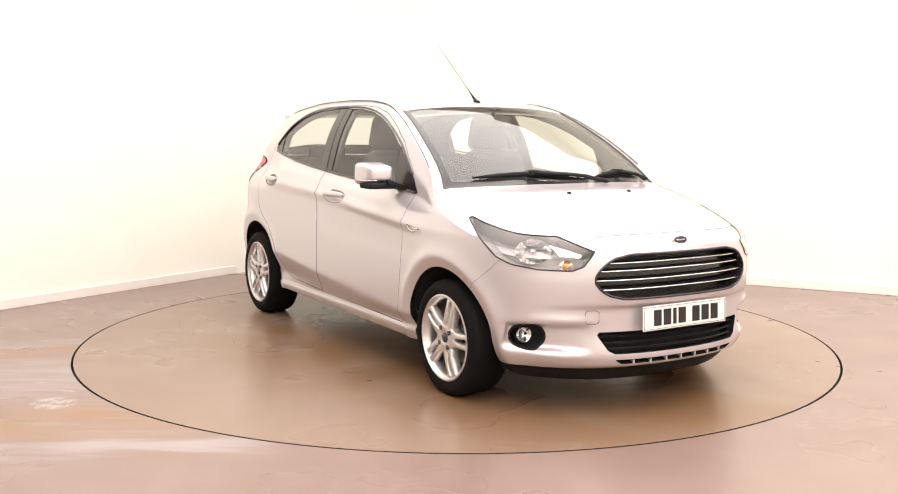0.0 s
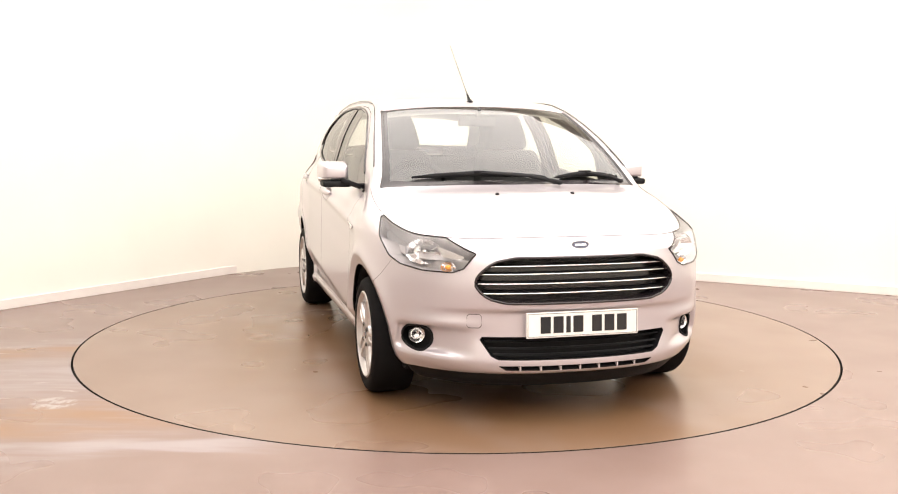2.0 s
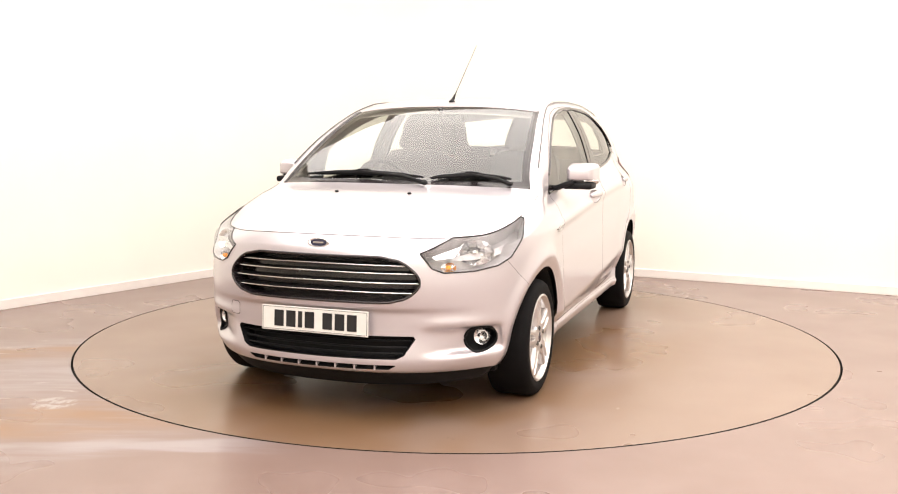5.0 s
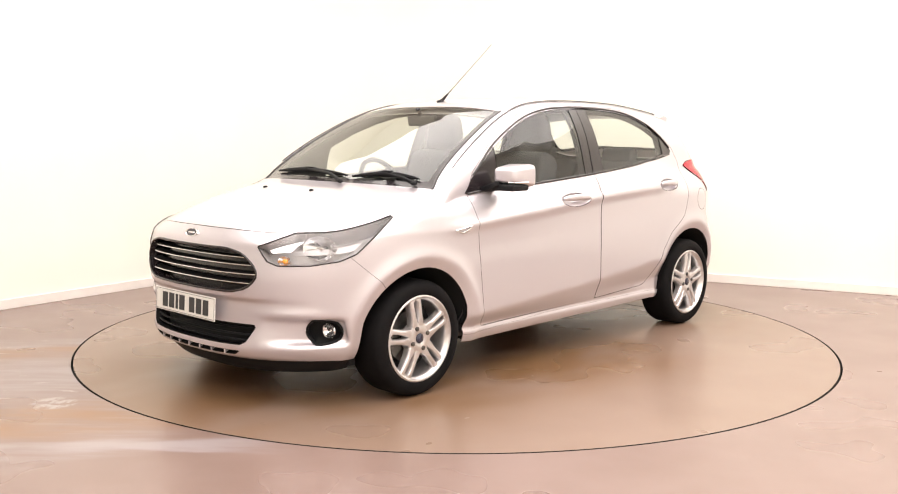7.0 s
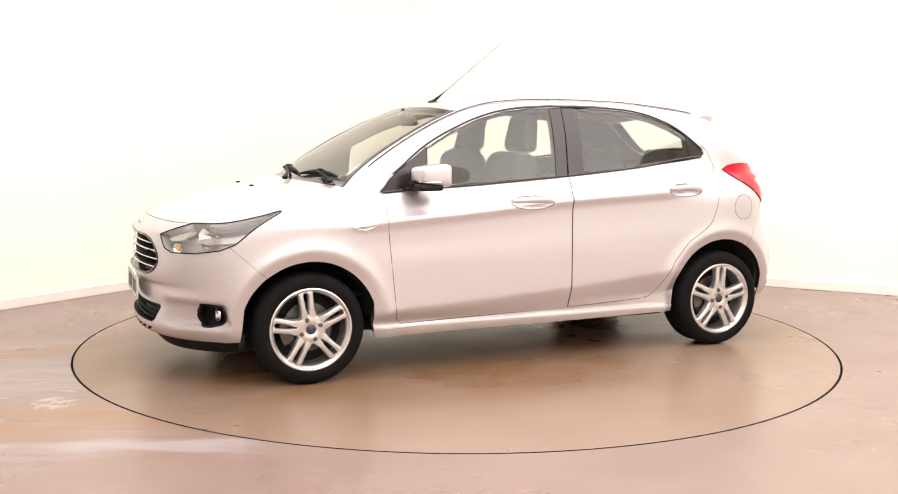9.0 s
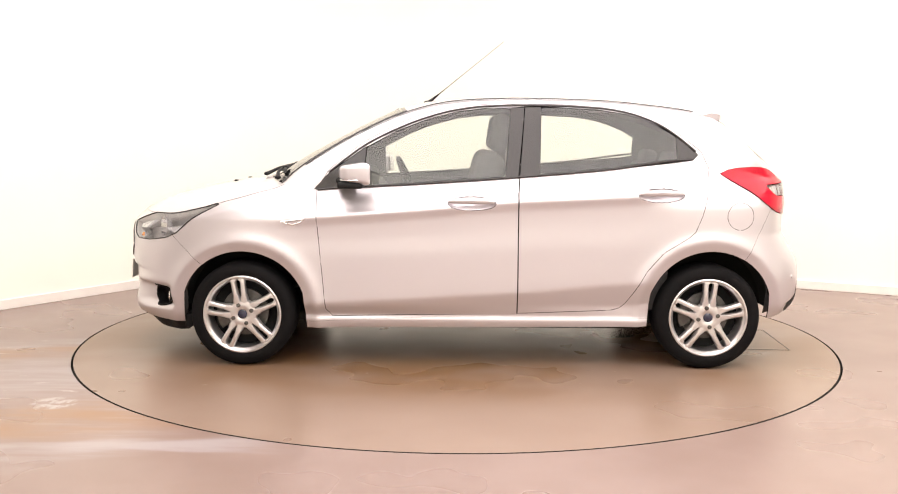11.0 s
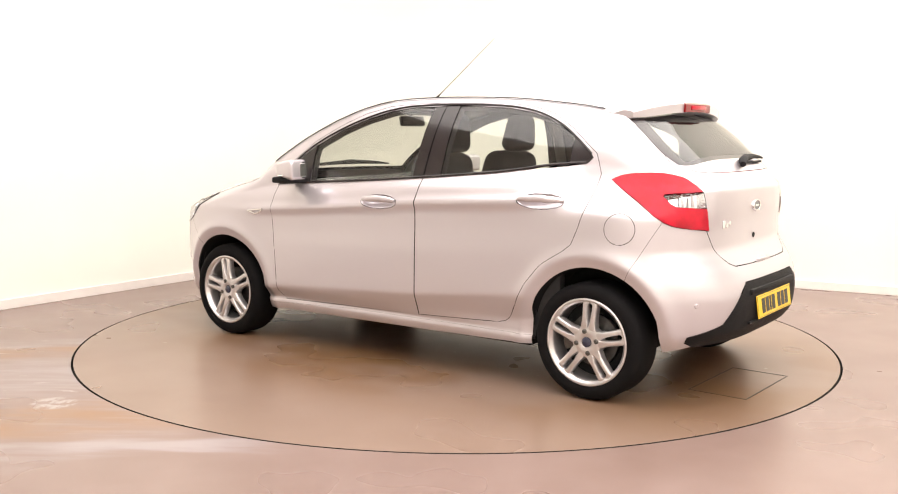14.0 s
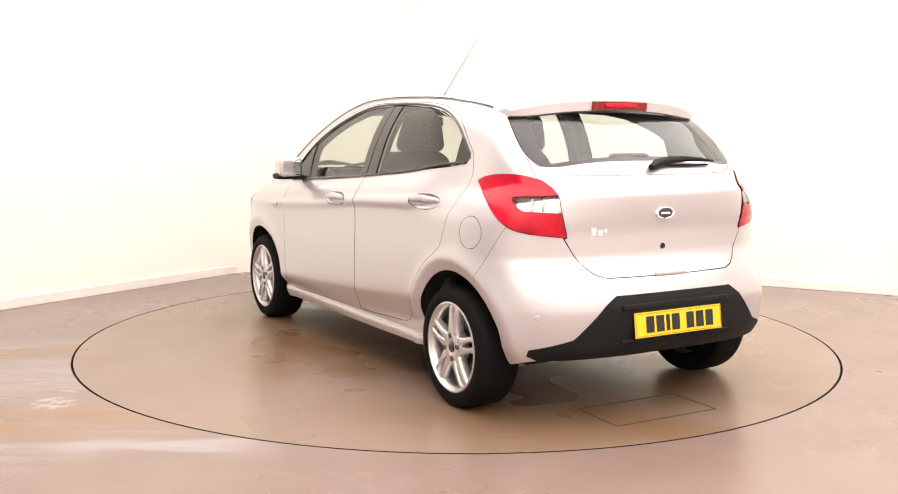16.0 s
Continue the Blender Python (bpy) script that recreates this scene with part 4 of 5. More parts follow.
for s in (1, -1):
    lamp = bucket(HEAD, 0.085, s, GREYLAMP, "headlight", car, "headlight with chrome reflector and amber bulb")
    bm = take(half, tag, HEAD, 0.004)
    if s < 0:
        bm = mirrored(bm)
    panel("lens", bm, CLEAR, lamp, "clear headlight lens")
    # main reflector
    c = on_front(0.655, 0.760)
    n = Vector((0.86, 0.46 * s, 0.10)).normalized()
    bm = bmesh.new()
    lathe(bm, [(0.003, -0.035), (0.02, -0.033), (0.050, -0.014), (0.086, 0.020)], 11, aim(side_point((c.x - 0.080, c.y - 0.026, c.z - 0.018), s), n) @ Matrix.Diagonal((0.98, 0.66, 1, 1)))
    part("reflector", bm, SILVERLENS, lamp, "faceted chrome reflector bowl", smooth=False)
    bm = bmesh.new()
    lathe(bm, [(0.0005, 0.002), (0.009, 0.000), (0.010, -0.02)], 16, aim(side_point((c.x - 0.078, c.y - 0.026, c.z - 0.018), s), n))
    part("bulb", bm, CHROME, lamp, "chrome capped bulb")
    # inner wing reflector
    bm = bmesh.new()
    q = []
    for yy, zz in ((0.590, 0.735), (0.520, 0.728), (0.505, 0.742), (0.555, 0.772), (0.600, 0.792)):
        q.append(side_point(on_front(yy, zz, -0.020), s))
    lo = [bm.verts.new(v) for v in q]
    hi = [bm.verts.new(v - n * 0.02) for v in q]
    bm.faces.new(lo)
    for k in range(5):
        bm.faces.new((lo[k], lo[(k + 1) % 5], hi[(k + 1) % 5], hi[k]))
    bmesh.ops.recalc_face_normals(bm, faces=bm.faces)
    part("reflector_wing", bm, SILVERLENS, lamp, "chrome reflector wing", sharp=20)
    # indicator
    c = on_front(0.560, 0.690)
    bm = bmesh.new()
    lathe(bm, [(0.003, -0.03), (0.02, -0.02), (0.034, 0.004)], 20, aim(side_point((c.x - 0.024, c.y, c.z), s), n) @ Matrix.Diagonal((1.0, 0.7, 1, 1)))
    part("indicator_reflector", bm, SILVERLENS, lamp)
    bm = bmesh.new()
    blob(bm, side_point((c.x - 0.026, c.y, c.z), s), 0.014, 0.014, 0.011)
    part("indicator_bulb", bm, AMBER, lamp, "amber indicator bulb")
    # tail lamp
    rear = bucket(TAILL, 0.03, s, DARKRED, "tail_light", car, "red tail light with a clear window")
    bm = take(half, tag, TAILL, 0.003, 0.006)
    if s < 0:
        bm = mirrored(bm)
    panel("red_lens", bm, RED, rear, "glossy red lens")
    bm = take(half, tag, TAILW, 0.0015, 0.006)
    if s < 0:
        bm = mirrored(bm)
    panel("clear_lens", bm, CLEAR, rear, "clear reversing lens")
    bucket(TAILW, 0.03, s, SILVERLENS, "lamp_reflector", rear, "silver reflector behind the clear lens")
    for w in (-0.700, -0.752):
        bm = bmesh.new()
        rib = []
        for zz in np.linspace(0.938, 0.992, 5):
            lo, hi = -1.80, -1.30
            for _ in range(30):
                xm = (lo + hi) / 2
                ym = on_side(xm, zz).y
                lo, hi = (xm, hi) if (xm + ym) / math.sqrt(2) < w else (lo, xm)
            rib.append(side_point(on_side((lo + hi) / 2, zz, -0.010), s))
        tube(bm, rib, 0.006, 6)
        part("lamp_rib", bm, GREYLAMP, rear, "grey rib in the reversing lamp", sharp=60)
    # fog lamp
    fog = bucket(FOG, 0.045, s, BLACK, "fog_light", car, "round fog light in a black surround")
    c = on_front(0.664, 0.364)
    n = Vector((1, 0.12 * s, 0)).normalized()
    m = aim(side_point((c.x - 0.030, c.y - 0.004, c.z), s), n)
    bm = bmesh.new()
    lathe(bm, [(0.002, -0.022), (0.016, -0.018), (0.030, 0.0), (0.036, 0.003), (0.038, -0.004)], 28, m)
    part("fog_reflector", bm, SILVERLENS, fog, "small chrome reflector")
    bm = bmesh.new()
    lathe(bm, [(0.0005, 0.010), (0.018, 0.008), (0.034, 0.003)], 28, m)
    part("fog_lens", bm, CLEAR, fog, "clear round lens")
    bm = bmesh.new()
    tube(bm, [side_point(on_front(0.664 + 0.056 * math.cos(a), 0.364 + 0.059 * math.sin(a), 0.001), s) for a in np.linspace(0, 2 * math.pi, 33)[:-1]], 0.006, 8, closed=True)
    part("bezel", bm, BLACK, fog, "black plastic ring", sharp=60)

def edge_trim(label_id, s, r, parent):
    """A thin dark trim round the outline of a lamp."""
    src = take(half, tag, label_id)
    rim = [e for e in src.edges if len(e.link_faces) == 1]
    nxt = {}
    for e in rim:
        va, vb = e.verts[0], e.verts[1]
        for a, b in ((va, vb), (vb, va)):
            nxt.setdefault(a, []).append(b)
    start = next(iter(nxt))
    loop, prev, cur = [start], None, start
    while True:
        step = [v for v in nxt[cur] if v is not prev]
        if not step or step[0] is start or len(loop) > 2000:
            break
        prev, cur = cur, step[0]
        loop.append(cur)
    pts = []
    for v in loop:
        p = v.co + body_normal(v.co) * 0.001
        if not pts or (p - pts[-1]).length > 0.004:
            pts.append(p)
    bm = bmesh.new()
    tube(bm, [side_point(p, s) for p in pts], r, 6, closed=True)
    src.free()
    part("lamp_trim", bm, GLOSS, parent, "thin dark lamp edge", sharp=60)


for lamp in [o for o in car.children if o.name.startswith("headlight")]:
    side_sign = 1 if sum(v.co.y for v in lamp.data.vertices) > 0 else -1
    edge_trim(HEAD, side_sign, 0.0035, lamp)

# ---- front openings ----
grille = bucket(GRILLE, 0.07, 0, GLOSS, "grille", car, "black grille with thin chrome bars")
HALFW = curve_of((0.545, 0.34), (0.56, 0.40), (0.592, 0.445), (0.625, 0.464), (0.645, 0.460), (0.70, 0.413), (0.726, 0.365), (0.738, 0.30))
for z in (0.703, 0.668, 0.626, 0.583):
    bm = bmesh.new()
    w = HALFW(z) - 0.004
    tube(bm, [on_front(y, z + 0.004 * (1 - (y / w) ** 2), -0.014) for y in np.linspace(-w, w, 31)], 0.0033, 8)
    part("chrome_bar", bm, CHROME, grille, "thin chrome bar", sharp=60)
    bm = bmesh.new()
    rows = []
    for y in np.linspace(-w, w, 31):
        p = on_front(y, z + 0.004 * (1 - (y / w) ** 2), -0.030)
        rows.append([bm.verts.new(p + Vector(d)) for d in ((0, 0, 0.003), (-0.03, 0, 0.008), (-0.03, 0, -0.008), (0, 0, -0.004))])
    for a, b in zip(rows, rows[1:]):
        for j in range(4):
            bm.faces.new((a[j], b[j], b[(j + 1) % 4], a[(j + 1) % 4]))
    part("slat", bm, BLACK, grille, sharp=20)
bm = bmesh.new()
outline = [(-HALFW(z), z) for z in np.linspace(0.545, 0.737, 14)] + [(y, 0.739) for y in np.linspace(-0.28, 0.28, 9)] + [(HALFW(z), z) for z in np.linspace(0.737, 0.545, 14)] + [(y, 0.543) for y in np.linspace(0.3, -0.3, 9)]
tube(bm, [on_front(y, z, 0.0) for y, z in outline], 0.006, 8, closed=True)
part("grille_frame", bm, GLOSS, grille, "dark grille frame", sharp=60)

low = bucket(LOWGRILLE, 0.07, 0, BLACK, "lower_grille", car, "black lower air intake")
for z in (0.372, 0.345, 0.318):
    w = 0.375 + (z - 0.296) * 0.62
    bm = bmesh.new()
    tube(bm, [on_front(y, z, -0.022) for y in np.linspace(-w, w, 25)], 0.008, 6, flat=0.6)
    part("slat", bm, BLACK, low, sharp=30)
slot = bucket(SLOT, 0.05, 0, BLACK, "bumper_slot", car, "narrow slot with ribs in the bumper lip")
for y in (-0.27, -0.18, -0.09, 0.0, 0.09, 0.18, 0.27):
    p = on_front(y, 0.256)
    bm = bmesh.new()
    box(bm, p.x - 0.03, p.x - 0.002, y - 0.004, y + 0.004, 0.244, 0.268, 0.001, 1)
    part("rib", bm, PAINT, slot)


def plate(name, x, z, lean, mat, label, facing):
    root = new(name)
    root.parent = car
    tagged(root, label)
    root.matrix_basis = pose(x, 0, z, 90, 0, 90 * facing) @ pose(0, 0, 0, lean, 0, 0)
    bm = bmesh.new()
    box(bm, -0.26, 0.26, -0.0555, 0.0555, 0.0, 0.004, 0.0015, 1)
    part("plate_sheet", bm, mat, root)
    bm = bmesh.new()
    for q in ((-0.254, 0.254, 0.0485, 0.0500), (-0.254, 0.254, -0.0500, -0.0485), (-0.2545, -0.253, -0.05, 0.05), (0.253, 0.2545, -0.05, 0.05)):
        box(bm, *q, 0.0035, 0.0052)
    part("plate_border", bm, INK, root)
    pos = -0.196
    for k in range(7):
        if k == 4:
            pos += 0.028
        w = 0.020 if k == 2 else 0.046
        bm = bmesh.new()
        box(bm, pos, pos + w, -0.036, 0.036, 0.003, 0.0056)
        part("character_bar", bm, INK, root, "black bar")
        pos += w + 0.013
    return root


plate("front_number_plate", 2.042, 0.451, -3, WHITEPLATE, "white front number plate with black bars", 1)
plate("rear_number_plate", -1.874, 0.4385, -8, YELLOWPLATE, "yellow rear number plate with black bars", -1)


def badge(x, z, n, rx, rz, parent, name="badge"):
    bm = bmesh.new()
    # oval rim with its long side across the car
    lathe(bm, [(0.72, 0.004), (0.80, 0.0065), (0.92, 0.006), (1.0, 0.0), (1.0, -0.004)], 40)
    for v in bm.verts:
        v.co.x, v.co.y = v.co.x * rx, v.co.y * rz
    u = Vector((0, 1, 0))
    w = Vector(n).normalized().cross(u).normalized()
    frame_m = Matrix.Translation((x, 0, z)) @ Matrix((u, w, Vector(n).normalized())).transposed().to_4x4()
    bmesh.ops.transform(bm, matrix=frame_m, verts=bm.verts)
    bmesh.ops.recalc_face_normals(bm, faces=bm.faces)
    rim = part(name, bm, CHROME, parent, "oval chrome badge")
    bm = bmesh.new()
    lathe(bm, [(0.0005, 0.0035), (0.5, 0.0035), (0.74, 0.003)], 40)
    for v in bm.verts:
        v.co.x, v.co.y = v.co.x * rx, v.co.y * rz
    bmesh.ops.transform(bm, matrix=frame_m, verts=bm.verts)
    part("badge_field", bm, BLUE, rim, "dark oval field")
    bm = bmesh.new()
    box(bm, -0.45 * rx, 0.45 * rx, -0.16 * rz, 0.16 * rz, 0.003, 0.0052, 0.0005, 1, frame_m)
    part("badge_mark", bm, CHROME, rim, "plain chrome bar")


p = on_front(0.0, 0.788)
badge(p.x + 0.003, 0.788, (0.90, 0, 0.44), 0.056, 0.0235, car)
p = on_rear(0.0, 0.915)
badge(p.x - 0.003, 0.915, (-1, 0, 0.06), 0.058, 0.030, tailgate)
for y0, y1, z0, z1 in ((0.405, 0.378, 0.825, 0.862), (0.370, 0.345, 0.825, 0.848), (0.338, 0.322, 0.838, 0.855)):
    p = on_rear((y0 + y1) / 2, z0)
    bm = bmesh.new()
    box(bm, p.x - 0.005, p.x + 0.002, y1, y0, z0, z1, 0.0015, 1)
    part("name_badge", bm, CHROME, tailgate, "small chrome bar")
p = on_rear(0.0, 0.765)
bm = bmesh.new()
lathe(bm, [(0.0005, 0.002), (0.008, 0.002), (0.012, 0.003), (0.014, 0.0)], 20, aim(p + Vector((-0.001, 0, 0)), (-1, 0, 0)))
part("lock", bm, BLACK, tailgate, "round black lock")
bm = bmesh.new()
p = on_rear(0.0, 0.648)
box(bm, p.x - 0.012, p.x + 0.03, -0.09, 0.09, 0.640, 0.656, 0.004, 2)
part("tailgate_grip", bm, PAINT, tailgate)

for s in (1, -1):
    p = on_rear(0.683, 0.492)
    bm = bmesh.new()
    lathe(bm, [(0.0005, 0.003), (0.009, 0.003), (0.011, 0.0), (0.013, -0.003)], 20, aim(side_point(p, s), side_point(body_normal(p), s)))
    part("parking_sensor", bm, PAINT, car, "round silver parking sensor")

# recess round the rear plate
bm = bmesh.new()
box(bm, -1.868, -1.80, -0.32, 0.32, 0.365, 0.378, 0.004, 1)
box(bm, -1.872, -1.80, -0.32, 0.32, 0.505, 0.535, 0.008, 2)
part("plate_recess", bm, BLACK, diff)

# ---- spoiler, wipers, aerial ----
bm = bmesh.new()
rows = []
for y in np.linspace(-0.565, 0.565, 41):
    a = abs(y) / 0.565
    tip_x = -1.437 + 0.095 * a**2.4
    tip_z = 1.430 - 0.052 * a**2.6
    s0 = on_top(-1.12, y, 0.001)
    s1 = on_top(-1.24, y, 0.004)
    gl = on_top(-1.305, y, -0.004)
    thick = 0.046 * (1 - 0.45 * a**8) + 0.006
    pts = [s0, s1, Vector(((s1.x + tip_x) / 2, y, max(s1.z, tip_z) * 0.5 + 0.5 * tip_z + 0.004)), Vector((tip_x + 0.012, y, tip_z)), Vector((tip_x, y, tip_z - 0.008)), Vector((tip_x + 0.004, y, tip_z - thick)), Vector((tip_x + 0.03, y, tip_z - thick - 0.010)), gl]
    rows.append([bm.verts.new(p) for p in pts])
for a, b in zip(rows, rows[1:]):
    for j in range(len(a) - 1):
        bm.faces.new((a[j], b[j], b[j + 1], a[j + 1]))
bm.faces.new(rows[0][::-1])
bm.faces.new(rows[-1])
bmesh.ops.recalc_face_normals(bm, faces=bm.faces)
spoiler = part("spoiler", bm, PAINT, tailgate, sharp=50)
bm = bmesh.new()
rows = []
for y in np.linspace(-0.165, 0.165, 13):
    a = abs(y) / 0.60
    tx, tz = -1.439 + 0.095 * a**2.4, 1.430 - 0.052 * a**2.6
    cut = 0.045 if abs(y) < 0.13 else 0.03
    rows.append([bm.verts.new(p) for p in ((tx + cut, y, tz - 0.004), (tx + 0.004, y, tz - 0.004), (tx - 0.006, y, tz - 0.012), (tx - 0.004, y, tz - 0.050), (tx + 0.03, y, tz - 0.056))])
for a, b in zip(rows, rows[1:]):
    for j in range(4):
        bm.faces.new((a[j], b[j], b[j + 1], a[j + 1]))
bm.faces.new(rows[0][::-1])
bm.faces.new(rows[-1])
bmesh.ops.recalc_face_normals(bm, faces=bm.faces)
stop = part("brake_light", bm, DARKRED, tailgate, "dark red high brake light in the spoiler", sharp=40)
bm = bmesh.new()
box(bm, -1.4485, -1.43, -0.10, 0.10, 1.390, 1.412, 0.004, 2)
part("brake_lens", bm, RED, stop, "bright red lens")

bm = bmesh.new()
pts = [on_rear(y, z, 0.022) for y, z in ((0.03, 1.102), (-0.02, 1.118), (-0.10, 1.132), (-0.22, 1.138), (-0.34, 1.132), (-0.40, 1.126))]
tube(bm, pts, [0.016, 0.024, 0.021, 0.015, 0.009, 0.005], 10, flat=0.9)
rw = part("rear_wiper", bm, BLACK, tailgate, "black rear wiper", sharp=60)
bm = bmesh.new()
tube(bm, [on_rear(y, 1.118, 0.010) for y in (-0.05, -0.15, -0.25, -0.36)], 0.006, 6)
part("wiper_blade", bm, BLACK, rw, sharp=60)


def wiper(y0, y1, pivot, z0):
    arm_bm = bmesh.new()
    hub = on_front(pivot, 1.000, 0.018)
    mid = (y0 + y1) / 2
    tube(arm_bm, [hub, on_front(pivot + (mid - pivot) * 0.35, z0 + 0.008, 0.030), on_front(mid, z0 + 0.030, 0.026)], [0.012, 0.009, 0.006], 8)
    blob(arm_bm, hub, 0.018, 0.018, 0.012)
    ob = part("wiper", arm_bm, BLACK, car, "black windscreen wiper", sharp=60)
    bm = bmesh.new()
    tube(bm, [on_front(y, z0 + 0.020 + 0.016 * math.sin(math.pi * k / 8), 0.012) for k, y in enumerate(np.linspace(y0, y1, 9))], [0.004, 0.008, 0.010, 0.011, 0.012, 0.011, 0.010, 0.008, 0.004], 8, flat=1.2)
    part("wiper_blade", bm, BLACK, ob, sharp=60)
    bm = bmesh.new()
    c = on_front(mid, z0 + 0.040, 0.02)
    box(bm, c.x - 0.012, c.x + 0.012, mid - 0.035, mid + 0.035, c.z - 0.010, c.z + 0.008, 0.004, 2)
    part("wiper_clip", bm, BLACK, ob)


wiper(-0.54, 0.16, 0.20, 1.012)
wiper(0.20, 0.60, 0.60, 1.008)
for s in (1, -1):
    p = on_top(1.425, 0.195 * s, 0.002)
    bm = bmesh.new()
    blob(bm, p, 0.014, 0.010, 0.007)
    part("washer_jet", bm, BLACK, car, "small black washer jet")

base = on_top(0.285, 0.0)
bm = bmesh.new()
d = (Vector((-0.178, 0, 1.822)) - base).normalized()
blob(bm, base, 0.032, 0.018, 0.012)
tube(bm, [base, base + d * 0.02, base + d * 0.075], [0.014, 0.010, 0.005], 10)
aerial = part("aerial", bm, BLACK, car, "black roof aerial", sharp=60)
bm = bmesh.new()
tube(bm, [base + d * 0.07, base + d * 0.13, base + d * 0.582], [0.0036, 0.0020, 0.0014], 8)
part("mast", bm, BLACK, aerial, "thin black mast", sharp=60)

# ---- flank details ----
for s, fd, rd in ((1, fdoors[0], rdoors[0]), (-1, fdoors[1], rdoors[1])):
    for lab, door, cx, cz in ((FCUP, fd, 0.028, 0.893), (RCUP, rd, -0.982, 0.941)):
        bm = take(half, tag, lab)
        r = bmesh.ops.subdivide_edges(bm, edges=bm.edges[:], cuts=2, use_grid_fill=True)
        for v in bm.verts:
            q = min(1.0, ((v.co.x - cx) / 0.127) ** 2 + ((v.co.z - cz) / 0.036) ** 2)
            v.co.y -= 0.026 * (1 - q) ** 0.7
        if s < 0:
            bm = mirrored(bm)
        part("handle_cup", bm, PAINT, door, "dished silver handle recess", sharp=0)
        bm = bmesh.new()
        pts, rad = [], []
        for k in range(13):
            u = k / 12
            x = cx + 0.118 - 0.236 * u
            p = on_side(x, cz + 0.006, 0.004 + 0.014 * math.sin(math.pi * u) ** 0.6)
            pts.append(side_point(p, s))
            rad.append(0.007 + 0.007 * math.sin(math.pi * u) ** 0.5)
        tube(bm, pts, rad, 10, flat=1.35)
        part("door_handle", bm, PAINT, door, "silver pull handle", sharp=60)
    # belt and frame seals
    bm = bmesh.new()
    xs = np.linspace(0.86, -1.165, 40)
    tube(bm, [side_point(on_side(x, belt(x) + 0.004 if x < 0.7 else belt(x) + 0.006, 0.003), s) for x in xs], 0.007, 8)
    part("belt_seal", bm, GLOSS, car, "black rubber window seal", sharp=60)
    bm = bmesh.new()
    arc = [(0.80, 1.052), (0.61, 1.196), (0.437, 1.285), (0.27, 1.350), (0.11, 1.391), (-0.05, 1.411), (-0.25, 1.417), (-0.45, 1.415), (-0.66, 1.405), (-0.81, 1.382), (-0.90, 1.355), (-1.0, 1.311), (-1.10, 1.243), (-1.185, 1.172)]
    f = curve_of(*arc)
    tube(bm, [side_point(on_side(x, f(x), 0.001), s) for x in np.linspace(0.80, -1.185, 50)], 0.0065, 8)
    part("frame_seal", bm, GLOSS, car, "black rubber frame seal", sharp=60)
    bm = bmesh.new()
    tube(bm, [side_point(Vector((x, rail_y(x) + 0.002, rail_z(x) + 0.003)), s) for x in np.linspace(0.93, -1.19, 60)], 0.0031, 6)
    part("roof_moulding", bm, GLOSS, car, "thin black roof moulding", sharp=60)
    # wing badge
    bm = bmesh.new()
    q = [(1.045, 0.792), (0.925, 0.806), (0.945, 0.788), (0.985, 0.776)]
    vs = [side_point(on_side(x, z, 0.004), s) for x, z in q]
    tube(bm, vs, 0.0035, 6, closed=True)
    part("wing_badge", bm, CHROME, car, "small chrome wing badge", sharp=60)
    # door mirror
    mirror_root = new("door_mirror")
    mirror_root.parent = car
    tagged(mirror_root, "silver door mirror on a black foot")
    bm = bmesh.new()
    box(bm, -0.075, 0.075, -0.084, 0.084, -0.068, 0.068, 0.030, 5)
    for v in bm.verts:
        t = (v.co.x + 0.075) / 0.15
        v.co.z = v.co.z * (1.0 - 0.42 * t) + 0.006 * t
        v.co.y = v.co.y * (1.0 - 0.22 * t)
        v.co.z *= 1.0 if v.co.z > 0 else 0.85
        v.co.x -= 0.035 * (v.co.y / 0.08 if v.co.y > 0 else 0)
    bmesh.ops.transform(bm, matrix=pose(0.660, 0.872, 1.045), verts=bm.verts)
    if s < 0:
        bm = mirrored(bm)
    part("mirror_cap", bm, PAINT, mirror_root, "silver mirror cap", sharp=0)
    bm = bmesh.new()
    box(bm, -0.072, 0.060, -0.080, 0.074, -0.022, 0.012, 0.012, 3, pose(0.672, 0.868, 0.996))
    box(bm, -0.045, 0.05, -0.06, 0.06, -0.015, 0.012, 0.010, 2, pose(0.70, 0.79, 0.995, 20, 0, 0))
    if s < 0:
        bm = mirrored(bm)
    part("mirror_foot", bm, BLACK, mirror_root, "black mirror foot")
    bm = bmesh.new()
    tube(bm, [side_point(p, s) for p in ((0.622, 0.950, 1.018), (0.660, 0.944, 1.017), (0.693, 0.926, 1.017), (0.715, 0.895, 1.018))], 0.0055, 8)
    part("mirror_indicator", bm, SILVERLENS, mirror_root, "slim clear indicator", sharp=60)
    bm = bmesh.new()
    box(bm, 0.579, 0.606, 0.802, 0.936, 1.000, 1.097, 0.011, 3)
    if s < 0:
        bm = mirrored(bm)
    part("mirror_surround", bm, BLACK, mirror_root, "black frame of the mirror glass")
    bm = bmesh.new()
    box(bm, 0.575, 0.583, 0.811, 0.927, 1.009, 1.088, 0.003, 1)
    if s < 0:
        bm = mirrored(bm)
    part("mirror_glass", bm, CHROME, mirror_root, "mirror glass")

# ---- cabin ----
# plain slab as underbody, black to stand for shade; blocks light from below
bm = bmesh.new()
box(bm, -1.42, 1.70, -0.52, 0.52, 0.19, 0.26, 0.03, 2)
box(bm, -0.90, 0.88, -0.74, 0.74, 0.205, 0.26, 0.01, 1)
